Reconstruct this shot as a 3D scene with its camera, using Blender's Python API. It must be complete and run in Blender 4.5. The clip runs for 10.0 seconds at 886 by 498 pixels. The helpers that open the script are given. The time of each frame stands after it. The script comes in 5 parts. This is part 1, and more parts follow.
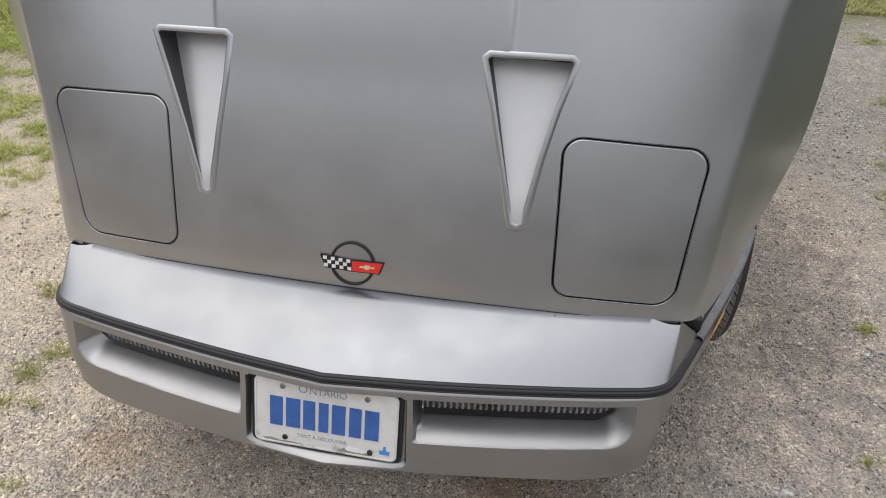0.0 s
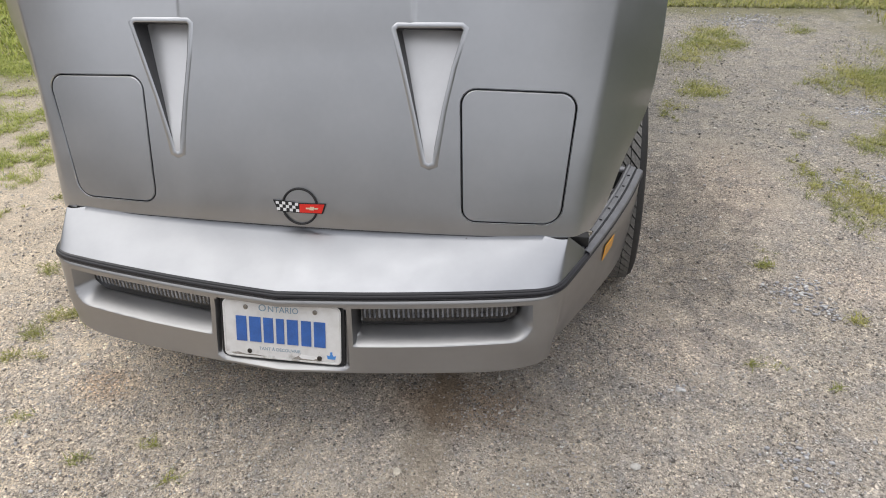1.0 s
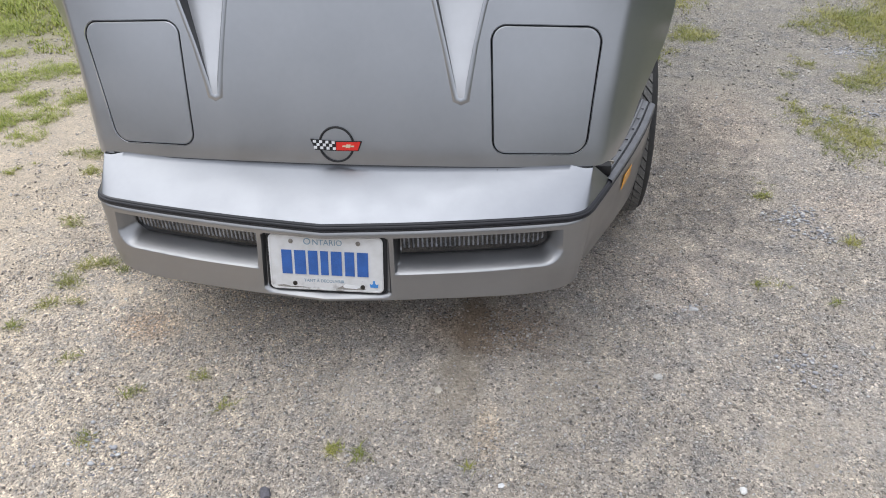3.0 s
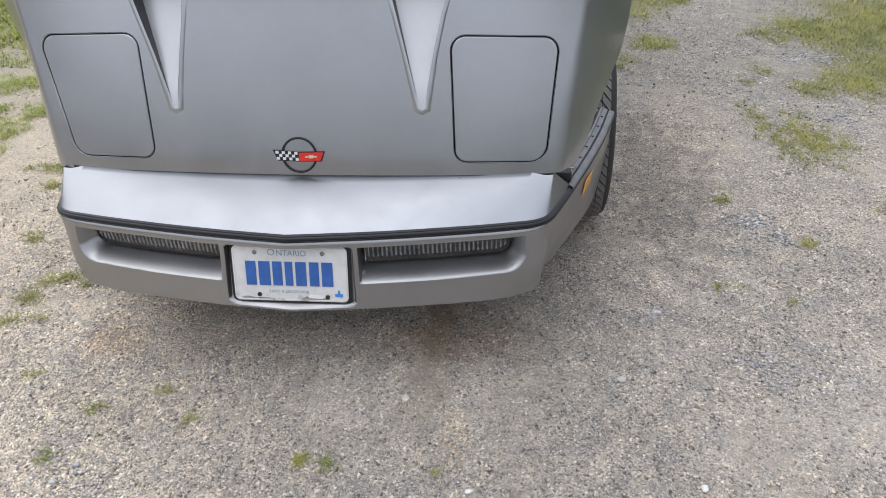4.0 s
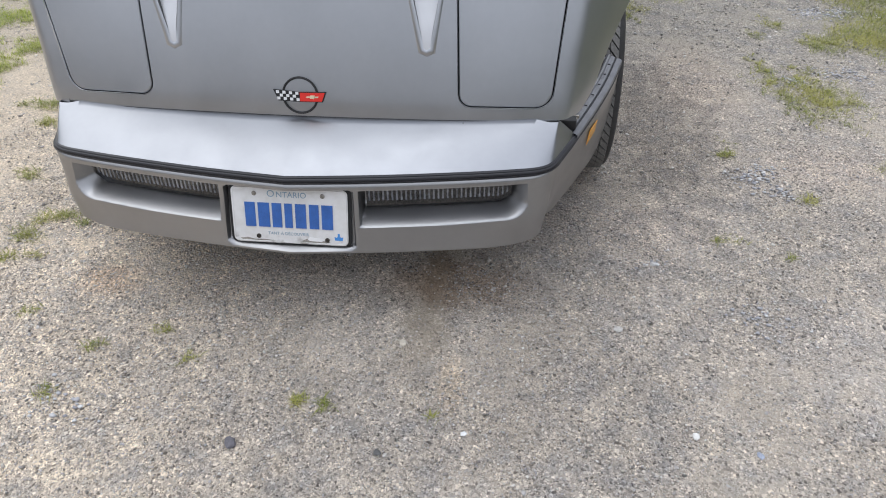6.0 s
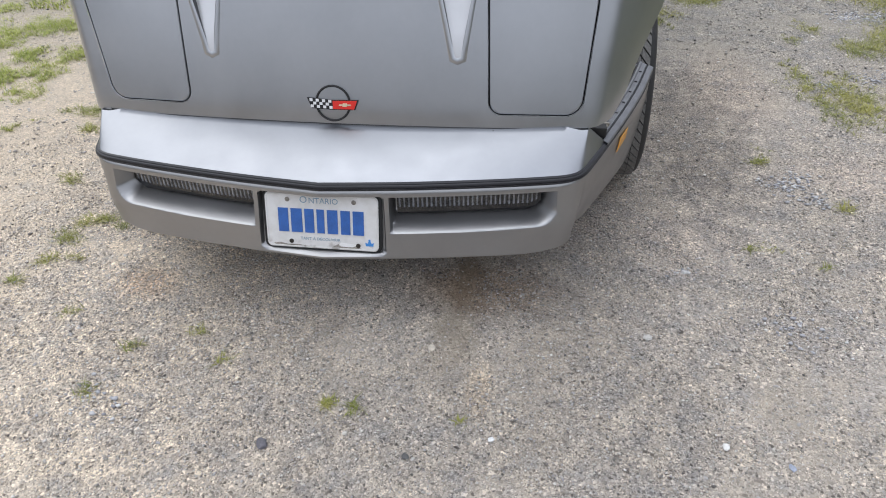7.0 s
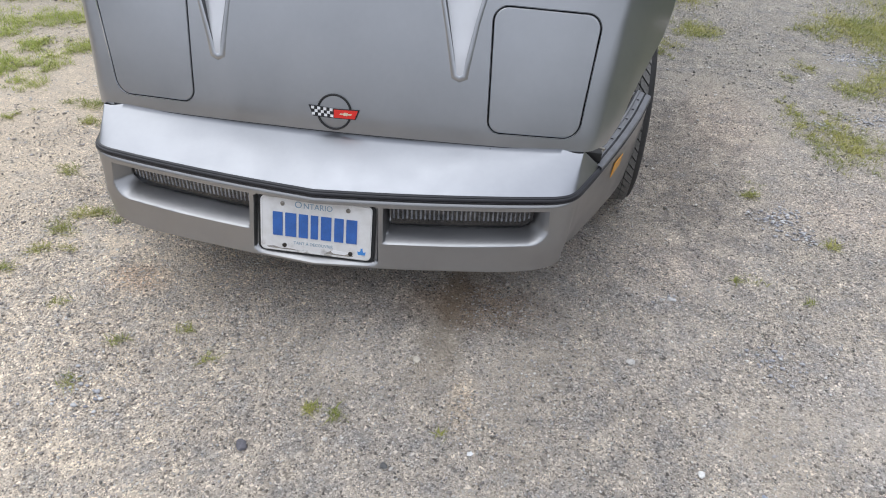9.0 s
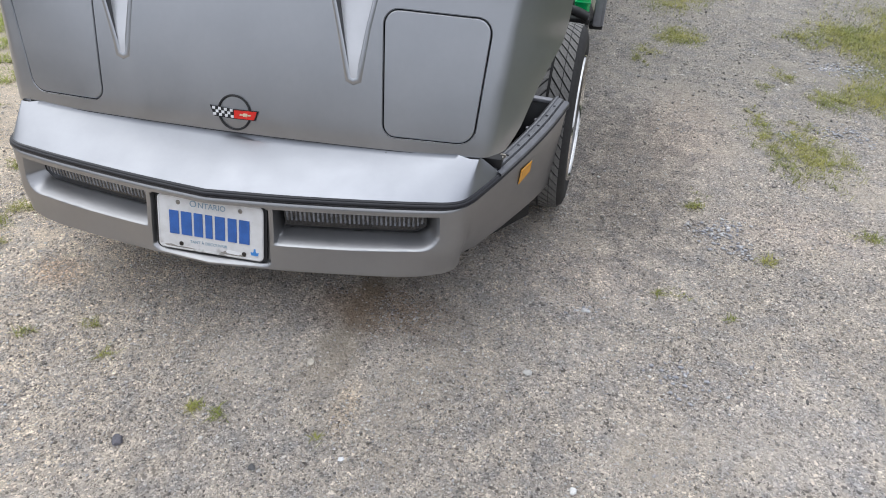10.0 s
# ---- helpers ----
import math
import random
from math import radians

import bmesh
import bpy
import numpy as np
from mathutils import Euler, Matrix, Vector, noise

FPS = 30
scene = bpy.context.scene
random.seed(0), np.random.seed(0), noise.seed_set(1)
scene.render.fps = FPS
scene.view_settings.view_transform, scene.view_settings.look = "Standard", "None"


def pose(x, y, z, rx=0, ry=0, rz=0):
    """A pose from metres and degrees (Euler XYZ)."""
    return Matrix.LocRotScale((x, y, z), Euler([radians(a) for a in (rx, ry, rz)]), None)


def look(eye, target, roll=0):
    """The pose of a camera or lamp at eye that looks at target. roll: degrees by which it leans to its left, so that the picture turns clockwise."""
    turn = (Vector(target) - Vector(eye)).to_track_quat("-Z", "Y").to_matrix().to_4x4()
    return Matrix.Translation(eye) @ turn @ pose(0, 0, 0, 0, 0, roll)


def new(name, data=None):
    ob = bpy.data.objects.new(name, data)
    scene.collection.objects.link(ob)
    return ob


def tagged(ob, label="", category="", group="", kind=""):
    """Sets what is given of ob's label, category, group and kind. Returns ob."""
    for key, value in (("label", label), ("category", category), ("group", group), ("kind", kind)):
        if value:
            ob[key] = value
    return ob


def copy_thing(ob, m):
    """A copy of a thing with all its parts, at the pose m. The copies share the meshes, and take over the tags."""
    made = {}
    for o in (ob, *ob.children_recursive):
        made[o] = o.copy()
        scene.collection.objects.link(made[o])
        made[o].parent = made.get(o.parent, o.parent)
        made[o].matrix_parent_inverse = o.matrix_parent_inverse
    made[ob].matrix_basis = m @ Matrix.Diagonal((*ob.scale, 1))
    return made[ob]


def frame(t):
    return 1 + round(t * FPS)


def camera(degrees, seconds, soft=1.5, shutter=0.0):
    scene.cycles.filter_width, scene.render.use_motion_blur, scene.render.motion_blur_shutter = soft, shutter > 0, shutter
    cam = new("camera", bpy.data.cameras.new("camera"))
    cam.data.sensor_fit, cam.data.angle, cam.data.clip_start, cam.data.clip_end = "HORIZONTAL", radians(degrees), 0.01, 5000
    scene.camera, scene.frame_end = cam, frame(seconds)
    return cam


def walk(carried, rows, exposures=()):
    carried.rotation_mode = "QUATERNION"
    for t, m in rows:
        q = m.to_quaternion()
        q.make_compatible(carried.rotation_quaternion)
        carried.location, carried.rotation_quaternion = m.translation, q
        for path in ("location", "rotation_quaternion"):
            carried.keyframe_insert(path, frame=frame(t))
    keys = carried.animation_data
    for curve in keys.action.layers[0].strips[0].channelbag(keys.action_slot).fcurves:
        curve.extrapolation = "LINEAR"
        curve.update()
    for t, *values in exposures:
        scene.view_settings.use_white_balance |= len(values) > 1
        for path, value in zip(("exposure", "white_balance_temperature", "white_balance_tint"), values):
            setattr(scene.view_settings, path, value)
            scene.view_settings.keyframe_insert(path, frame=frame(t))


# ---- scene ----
cam = camera(66.0, 10.0, soft=1.0)
PATH = [
    (0, (0.409, -0.906, 1.39), (0.096, 0.714, 0.259), 0.8),
    (0.5, (0.553, -1.111, 1.379), (0.169, 0.522, 0.291), -0.4),
    (1, (0.636, -1.239, 1.39), (0.329, 0.417, 0.311), -1.8),
    (1.5, (0.598, -1.326, 1.374), (0.405, 0.259, 0.171), -3.3),
    (2, (0.526, -1.364, 1.352), (0.327, 0.099, 0.003), -1.0),
    (2.5, (0.506, -1.381, 1.379), (0.335, 0.131, 0.082), 0.1),
    (3, (0.505, -1.388, 1.384), (0.275, 0.216, 0.211), -2.3),
    (3.2, (0.507, -1.395, 1.395), (0.324, 0.239, 0.257), -2.1),
    (4.3, (0.541, -1.399, 1.388), (0.406, 0.213, 0.212), -1.6),
    (4.5, (0.542, -1.385, 1.389), (0.449, 0.196, 0.167), -0.9),
    (5, (0.524, -1.392, 1.37), (0.417, 0.166, 0.121), 0.7),
    (6.5, (0.522, -1.406, 1.371), (0.345, 0.131, 0.103), -1.2),
    (7, (0.524, -1.411, 1.384), (0.297, 0.131, 0.131), -1.7),
    (7.5, (0.534, -1.412, 1.39), (0.312, 0.14, 0.147), -2.3),
    (8, (0.531, -1.408, 1.392), (0.331, 0.145, 0.148), -0.3),
    (8.5, (0.531, -1.417, 1.399), (0.286, 0.155, 0.187), -1.2),
    (9, (0.528, -1.426, 1.396), (0.321, 0.144, 0.174), 2.3),
    (9.5, (0.612, -1.4, 1.414), (0.378, 0.188, 0.222), 0.4),
    (10, (0.898, -1.342, 1.401), (0.588, 0.214, 0.183), 1.7),
]
walk(cam, [(t, look(eye, target, roll)) for t, eye, target, roll in PATH], [(0, -0.10, 6800, 9), (0.6, 0.02, 6800, 8.5), (1.2, 0.0, 6750, 8.5), (2, 0.01, 6450, 9), (3, 0.02, 6330, 8.5), (10, 0.01, 6230, 8.5)])

# ---- world and light ----
world = bpy.data.worlds.new("overcast_sky")
scene.world = world
world.use_nodes = True
wn, wl = world.node_tree.nodes, world.node_tree.links
wn.clear()
w_out = wn.new("ShaderNodeOutputWorld")
w_bg = wn.new("ShaderNodeBackground")
w_sky = wn.new("ShaderNodeTexSky")
w_sky.sky_type, w_sky.sun_disc = "NISHITA", False
w_sky.sun_elevation, w_sky.sun_rotation = radians(56), radians(307)
w_sky.air_density, w_sky.dust_density, w_sky.ozone_density = 1.0, 3.0, 1.0
w_hsv = wn.new("ShaderNodeHueSaturation")
w_hsv.inputs["Saturation"].default_value = 0.3
w_co = wn.new("ShaderNodeTexCoord")
w_map = wn.new("ShaderNodeMapping")
w_map.inputs["Scale"].default_value = (1.0, 1.0, 2.2)
w_noise = wn.new("ShaderNodeTexNoise")
w_noise.inputs["Scale"].default_value, w_noise.inputs["Detail"].default_value = 2.6, 6.0
w_ramp = wn.new("ShaderNodeValToRGB")
w_ramp.color_ramp.elements[0].position, w_ramp.color_ramp.elements[0].color = 0.34, (0.62, 0.64, 0.71, 1)
w_ramp.color_ramp.elements[1].position, w_ramp.color_ramp.elements[1].color = 0.66, (1.33, 1.36, 1.48, 1)
# an overcast sky is about three times as bright overhead as at the horizon
w_sep = wn.new("ShaderNodeSeparateXYZ")
w_rise = wn.new("ShaderNodeMapRange")
w_rise.inputs["From Min"].default_value, w_rise.inputs["From Max"].default_value = 0.0, 1.0
w_rise.inputs["To Min"].default_value, w_rise.inputs["To Max"].default_value = 4.0, 12.8
w_cloud = wn.new("ShaderNodeVectorMath")
w_cloud.operation = "SCALE"
w_mix = wn.new("ShaderNodeMix")
w_mix.data_type = "RGBA"
w_mix.inputs["Factor"].default_value = 0.88
wl.new(w_sky.outputs["Color"], w_hsv.inputs["Color"])
wl.new(w_co.outputs["Generated"], w_map.inputs["Vector"])
wl.new(w_map.outputs["Vector"], w_noise.inputs["Vector"])
wl.new(w_noise.outputs["Fac"], w_ramp.inputs["Fac"])
wl.new(w_co.outputs["Generated"], w_sep.inputs["Vector"])
wl.new(w_sep.outputs["Z"], w_rise.inputs["Value"])
wl.new(w_ramp.outputs["Color"], w_cloud.inputs[0])
wl.new(w_rise.outputs["Result"], w_cloud.inputs["Scale"])
wl.new(w_hsv.outputs["Color"], w_mix.inputs["A"])
wl.new(w_cloud.outputs[0], w_mix.inputs["B"])
wl.new(w_mix.outputs["Result"], w_bg.inputs["Color"])
w_bg.inputs["Strength"].default_value = 0.130
wl.new(w_bg.outputs["Background"], w_out.inputs["Surface"])

sun = new("sun", bpy.data.lights.new("sun", "SUN"))
sun.data.energy, sun.data.angle, sun.data.color = 1.42, radians(76), (1.0, 0.97, 0.93)
sun.matrix_world = look((-4.0, 3.0, 7.4), (0, 0, 0))


# ---- materials ----
def material(name):
    m = bpy.data.materials.new(name)
    m.use_nodes = True
    nt = m.node_tree
    return m, nt.nodes, nt.links, nt.nodes["Principled BSDF"]


def noise_tex(nodes, links, scale, detail=4.0, coord="Object", rough=0.55):
    co, n = nodes.new("ShaderNodeTexCoord"), nodes.new("ShaderNodeTexNoise")
    n.inputs["Scale"].default_value, n.inputs["Detail"].default_value = scale, detail
    n.inputs["Roughness"].default_value = rough
    links.new(co.outputs[coord], n.inputs["Vector"])
    return n


def ramp(nodes, links, source, stops):
    r = nodes.new("ShaderNodeValToRGB")
    while len(r.color_ramp.elements) < len(stops):
        r.color_ramp.elements.new(0.5)
    for e, (p, c) in zip(r.color_ramp.elements, stops):
        e.position, e.color = p, (*c, 1) if len(c) == 3 else c
    links.new(source, r.inputs["Fac"])
    return r


def mixed(nodes, links, fac, a, b, mode="MIX"):
    m = nodes.new("ShaderNodeMix")
    m.data_type, m.blend_type = "RGBA", mode
    for key, v in (("Factor", fac), ("A", a), ("B", b)):
        if isinstance(v, bpy.types.NodeSocket):
            links.new(v, m.inputs[key])
        elif isinstance(v, (int, float)):
            m.inputs[key].default_value = v
        else:
            m.inputs[key].default_value = (*v, 1)
    return m.outputs["Result"]


def mathn(nodes, links, op, a, b=None, c=None, clamp=False):
    m = nodes.new("ShaderNodeMath")
    m.operation, m.use_clamp = op, clamp
    for i, v in enumerate((a, b, c)):
        if v is None:
            continue
        if isinstance(v, bpy.types.NodeSocket):
            links.new(v, m.inputs[i])
        else:
            m.inputs[i].default_value = v
    return m.outputs[0]


def smooth_range(nodes, links, v, lo, hi):
    m = nodes.new("ShaderNodeMapRange")
    m.interpolation_type = "SMOOTHSTEP"
    links.new(v, m.inputs["Value"])
    m.inputs["From Min"].default_value, m.inputs["From Max"].default_value = lo, hi
    return m.outputs["Result"]


def bump(nodes, links, bsdf, height, strength, distance):
    b = nodes.new("ShaderNodeBump")
    b.inputs["Strength"].default_value, b.inputs["Distance"].default_value = strength, distance
    links.new(height, b.inputs["Height"])
    links.new(b.outputs["Normal"], bsdf.inputs["Normal"])


def plain(name, colour, rough=0.5, metal=0.0, spread=0.12, grain=60.0, bumps=0.0, coat=0.0):
    """A material with mottling at two scales and an optional fine relief."""
    m, n, l, p = material(name)
    fine, wide = noise_tex(n, l, grain), noise_tex(n, l, grain / 12, 3.0)
    both = mathn(n, l, "ADD", mathn(n, l, "MULTIPLY", fine.outputs["Fac"], 0.5), mathn(n, l, "MULTIPLY", wide.outputs["Fac"], 0.5))
    lo, hi = [c * (1 - spread) for c in colour], [min(1.0, c * (1 + spread)) for c in colour]
    col = ramp(n, l, both, [(0.35, lo), (0.65, hi)])
    l.new(col.outputs["Color"], p.inputs["Base Color"])
    rr = ramp(n, l, wide.outputs["Fac"], [(0.3, [rough * 0.85] * 3), (0.7, [min(1, rough * 1.15)] * 3)])
    l.new(rr.outputs["Color"], p.inputs["Roughness"])
    p.inputs["Metallic"].default_value, p.inputs["Coat Weight"].default_value = metal, coat
    p.inputs["Coat Roughness"].default_value = 0.12
    if bumps:
        bump(n, l, p, fine.outputs["Fac"], bumps, 0.002)
    return m


def paint_material(name, colour, rough, metal=1.0, smudge=0.03, chips=0.0):
    """Worn metallic grey paint: fine flake, faint cloudiness, handled smudges and a few stone chips."""
    m, n, l, p = material(name)
    flake, cloud, rub = noise_tex(n, l, 60, 2.0), noise_tex(n, l, 5, 3.0), noise_tex(n, l, 14, 2.0)
    c = ramp(n, l, flake.outputs["Fac"], [(0.3, [v * 0.985 for v in colour]), (0.7, [v * 1.015 for v in colour])])
    c2 = mixed(n, l, 0.25, c.outputs["Color"], ramp(n, l, cloud.outputs["Fac"], [(0.3, [v * 0.85 for v in colour]), (0.7, [v * 1.15 for v in colour])]).outputs["Color"])
    if chips:
        co, cell, pick = n.new("ShaderNodeTexCoord"), n.new("ShaderNodeTexVoronoi"), n.new("ShaderNodeSeparateColor")
        cell.inputs["Scale"].default_value = 9.0
        l.new(co.outputs["Object"], cell.inputs["Vector"])
        l.new(cell.outputs["Color"], pick.inputs["Color"])
        spot = mathn(n, l, "MULTIPLY", smooth_range(n, l, cell.outputs["Distance"], 0.034, 0.018), mathn(n, l, "GREATER_THAN", pick.outputs["Red"], 1.0 - chips))
        c2 = mixed(n, l, spot, c2, (0.16, 0.155, 0.15))
    l.new(c2, p.inputs["Base Color"])
    both = mathn(n, l, "ADD", mathn(n, l, "MULTIPLY", cloud.outputs["Fac"], 0.55), mathn(n, l, "MULTIPLY", rub.outputs["Fac"], 0.45))
    r = ramp(n, l, both, [(0.36, [rough - smudge] * 3), (0.64, [rough + smudge] * 3)])
    l.new(r.outputs["Color"], p.inputs["Roughness"])
    p.inputs["Metallic"].default_value = metal
    wave = noise_tex(n, l, 3.5, 2.0)
    bump(n, l, p, wave.outputs["Fac"], 0.12, 0.01)
    return m


M_PAINT = paint_material("grey_metallic_paint", (0.460, 0.472, 0.493), 0.315)
M_URETHANE = paint_material("grey_painted_urethane", (0.325, 0.333, 0.353), 0.36, smudge=0.07, chips=0.30)
M_FASCIA = paint_material("dull_grey_urethane", (0.345, 0.345, 0.350), 0.335, 0.92, smudge=0.05)
# hood paint with the vent floor's sky brightness put into its colour
M_VENT = paint_material("skylit_vent_paint", (0.63, 0.635, 0.65), 0.34, 0.5)
M_DULL_ALLOY = plain("dull_cast_alloy", (0.17, 0.165, 0.16), 0.4, metal=0.9, spread=0.2)
M_RUBBER = plain("black_rubber", (0.012, 0.012, 0.016), 0.42, grain=200, bumps=0.1)
M_TYRE = plain("dusty_tyre_rubber", (0.024, 0.023, 0.023), 0.8, spread=0.35, grain=90, bumps=0.2)
M_TREAD = plain("dusty_tread", (0.17, 0.165, 0.157), 0.9, spread=0.3, grain=160, bumps=0.3)
M_BLACK = plain("black_plastic", (0.012, 0.012, 0.013), 0.6)
M_LEDGE = plain("grey_weathered_ledge", (0.15, 0.153, 0.166), 0.45, spread=0.25, grain=40, bumps=0.1)
# near-black so that the vent walls carry their shade as colour
M_WELL = plain("shaded_vent_wall", (0.07, 0.07, 0.075), 0.6, spread=0.2, grain=40)
M_POST = plain("pale_grey_plastic", (0.24, 0.24, 0.26), 0.4, spread=0.15, grain=50)
M_ALLOY = plain("polished_alloy", (0.70, 0.69, 0.67), 0.12, metal=1.0, spread=0.06)
M_SCREW = plain("dull_screw_steel", (0.3, 0.28, 0.25), 0.45, metal=0.9, spread=0.4, grain=300)
M_AMBER = plain("amber_plastic", (0.76, 0.34, 0.012), 0.35, spread=0.1, coat=0.5)
M_WHITE = plain("white_enamel", (0.8, 0.8, 0.8), 0.35)
M_RED = plain("red_enamel", (0.75, 0.03, 0.02), 0.3, spread=0.05, coat=0.6)
M_GOLD = plain("pale_gold", (0.85, 0.7, 0.5), 0.3, metal=0.4)
M_BLUE = plain("plate_blue_ink", (0.035, 0.12, 0.4), 0.5, spread=0.2, grain=400)
M_CROWN = plain("plate_light_blue_ink", (0.06, 0.25, 0.62), 0.5)
M_GRIME = plain("scraped_metal_grime", (0.27, 0.25, 0.225), 0.7, spread=0.6, grain=300)
M_OLD_SCREW = plain("rusty_dark_screw", (0.05, 0.042, 0.035), 0.6, metal=0.5, spread=0.5, grain=300)
M_GREYBLUE = plain("plate_greyblue_ink", (0.22, 0.33, 0.42), 0.5)
M_GREEN = plain("green_plastic", (0.01, 0.5, 0.14), 0.25, spread=0.2, grain=30, coat=0.6)
M_GLASS_DARK = plain("dark_tinted_glass", (0.01, 0.012, 0.014), 0.06, spread=0.05)


def plate_material():
    m, n, l, p = material("white_plate_reflective")
    wear, fine = noise_tex(n, l, 28, 6.0), noise_tex(n, l, 220, 3.0)
    co = n.new("ShaderNodeTexCoord")
    sep = n.new("ShaderNodeSeparateXYZ")
    l.new(co.outputs["Object"], sep.inputs["Vector"])
    low = smooth_range(n, l, sep.outputs["Z"], 0.285, 0.25)
    grime = mathn(n, l, "MULTIPLY", low, smooth_range(n, l, wear.outputs["Fac"], 0.5, 0.66))
    base = ramp(n, l, wear.outputs["Fac"], [(0.3, (0.62, 0.61, 0.59)), (0.6, (0.72, 0.715, 0.71))])
    speck = mathn(n, l, "MULTIPLY", smooth_range(n, l, fine.outputs["Fac"], 0.68, 0.76), 0.5)
    c = mixed(n, l, speck, base.outputs["Color"], (0.3, 0.28, 0.25))
    l.new(mixed(n, l, mathn(n, l, "MULTIPLY", grime, 0.75), c, (0.2, 0.17, 0.14)), p.inputs["Base Color"])
    p.inputs["Roughness"].default_value = 0.4
    return m


M_PLATE = plate_material()


def lens_material():
    m, n, l, p = material("ribbed_lamp_glass")
    g = noise_tex(n, l, 120, 2.0)
    l.new(ramp(n, l, g.outputs["Fac"], [(0.3, (0.012, 0.013, 0.016)), (0.7, (0.04, 0.042, 0.048))]).outputs["Color"], p.inputs["Base Color"])
    p.inputs["Roughness"].default_value, p.inputs["Metallic"].default_value = 0.06, 0.75
    p.inputs["Coat Weight"].default_value = 1.0
    return m


M_LENS = lens_material()
# light colour paints in the glints on the lens ribs
M_LENS_RIB = plain("glinting_lens_rib", (0.36, 0.37, 0.395), 0.16, metal=0.7, spread=0.6, grain=60, coat=0.6)


def stone_material():
    m, n, l, p = material("gravel_stone")
    geo = n.new("ShaderNodeNewGeometry")
    tone = ramp(n, l, geo.outputs["Random Per Island"], [
        (0.0, (0.10, 0.092, 0.086)), (0.10, (0.21, 0.195, 0.18)), (0.28, (0.37, 0.34, 0.305)), (0.55, (0.45, 0.41, 0.36)),
        (0.72, (0.38, 0.37, 0.37)), (0.88, (0.58, 0.54, 0.49)), (0.985, (0.68, 0.65, 0.61)), (1.0, (0.8, 0.78, 0.75))])
    g = noise_tex(n, l, 350, 3.0)
    l.new(mixed(n, l, 0.3, tone.outputs["Color"], g.outputs["Color"], "SOFT_LIGHT"), p.inputs["Base Color"])
    p.inputs["Roughness"].default_value = 0.85
    bump(n, l, p, g.outputs["Fac"], 0.3, 0.001)
    return m


M_STONE = stone_material()


def ground_material():
    """Gravel and grit on packed sandy earth, greener towards the field and with a brown streak of damp earth."""
    m, n, l, p = material("gravel_ground")
    co = n.new("ShaderNodeTexCoord")
    sep = n.new("ShaderNodeSeparateXYZ")
    l.new(co.outputs["Object"], sep.inputs["Vector"])
    X, Y = sep.outputs["X"], sep.outputs["Y"]

    def cells(scale):
        v = n.new("ShaderNodeTexVoronoi")
        v.inputs["Scale"].default_value = scale
        warp = noise_tex(n, l, scale * 0.8, 2.0)
        add = n.new("ShaderNodeVectorMath")
        add.operation = "MULTIPLY_ADD"
        l.new(warp.outputs["Color"], add.inputs[0])
        add.inputs[1].default_value = (0.9 / scale,) * 3
        l.new(co.outputs["Object"], add.inputs[2])
        l.new(add.outputs[0], v.inputs["Vector"])
        s = n.new("ShaderNodeSeparateColor")
        l.new(v.outputs["Color"], s.inputs["Color"])
        return v, s

    big, bs = cells(150.0)
    small, ss = cells(250.0)
    tiny, ts = cells(430.0)
    patch = noise_tex(n, l, 2.3, 5.0)
    blotch = noise_tex(n, l, 9.0, 4.0)
    hue = noise_tex(n, l, 11.0, 7.0, rough=0.75)
    grit = noise_tex(n, l, 420, 3.0, rough=0.7)
    # grit that drifts between bluish grey and tan
    dull = ramp(n, l, hue.outputs["Fac"], [(0.34, (0.27, 0.268, 0.268)), (0.5, (0.37, 0.342, 0.31)), (0.66, (0.475, 0.435, 0.378))]).outputs["Color"]

    def stones(pick):
        return ramp(n, l, pick, [(0.0, (0.25, 0.24, 0.24)), (0.12, (0.52, 0.51, 0.50)), (0.34, (0.86, 0.85, 0.84)), (0.66, (1.05, 1.04, 1.03)), (0.86, (1.34, 1.33, 1.31)), (1.0, (1.9, 1.89, 1.87))]).outputs["Color"]

    fine = mixed(n, l, smooth_range(n, l, ts.outputs["Green"], 0.4, 0.5), stones(ts.outputs["Red"]), stones(ss.outputs["Red"]))
    coarse = mixed(n, l, smooth_range(n, l, bs.outputs["Green"], 0.6, 0.62), fine, stones(bs.outputs["Red"]))
    gravel = mixed(n, l, 1.0, dull, coarse, "MULTIPLY")
    sand = ramp(n, l, grit.outputs["Fac"], [(0.3, (0.26, 0.228, 0.186)), (0.7, (0.47, 0.424, 0.36))]).outputs["Color"]
    # sandy earth towards the verge and in worn patches
    left = smooth_range(n, l, mathn(n, l, "ADD", X, mathn(n, l, "MULTIPLY", blotch.outputs["Fac"], 0.9)), -0.35, -1.15)
    earthy = mathn(n, l, "MAXIMUM", mathn(n, l, "MULTIPLY", left, 0.55), mathn(n, l, "MULTIPLY", smooth_range(n, l, patch.outputs["Fac"], 0.5, 0.68), 0.45))
    c = mixed(n, l, earthy, gravel, sand)
    # brown streak of damp earth that runs out from under the car
    wob = mathn(n, l, "MULTIPLY", mathn(n, l, "SUBTRACT", blotch.outputs["Fac"], 0.5), 0.16)
    off = mathn(n, l, "ABSOLUTE", mathn(n, l, "SUBTRACT", mathn(n, l, "ADD", X, wob), mathn(n, l, "MULTIPLY_ADD", Y, 0.03, 0.362)))
    streak = mathn(n, l, "MULTIPLY", smooth_range(n, l, off, 0.10, 0.0), smooth_range(n, l, Y, -0.42, -0.05))
    c = mixed(n, l, mathn(n, l, "MULTIPLY", streak, 0.6), c, mixed(n, l, 0.35, (0.150, 0.122, 0.082), sand))

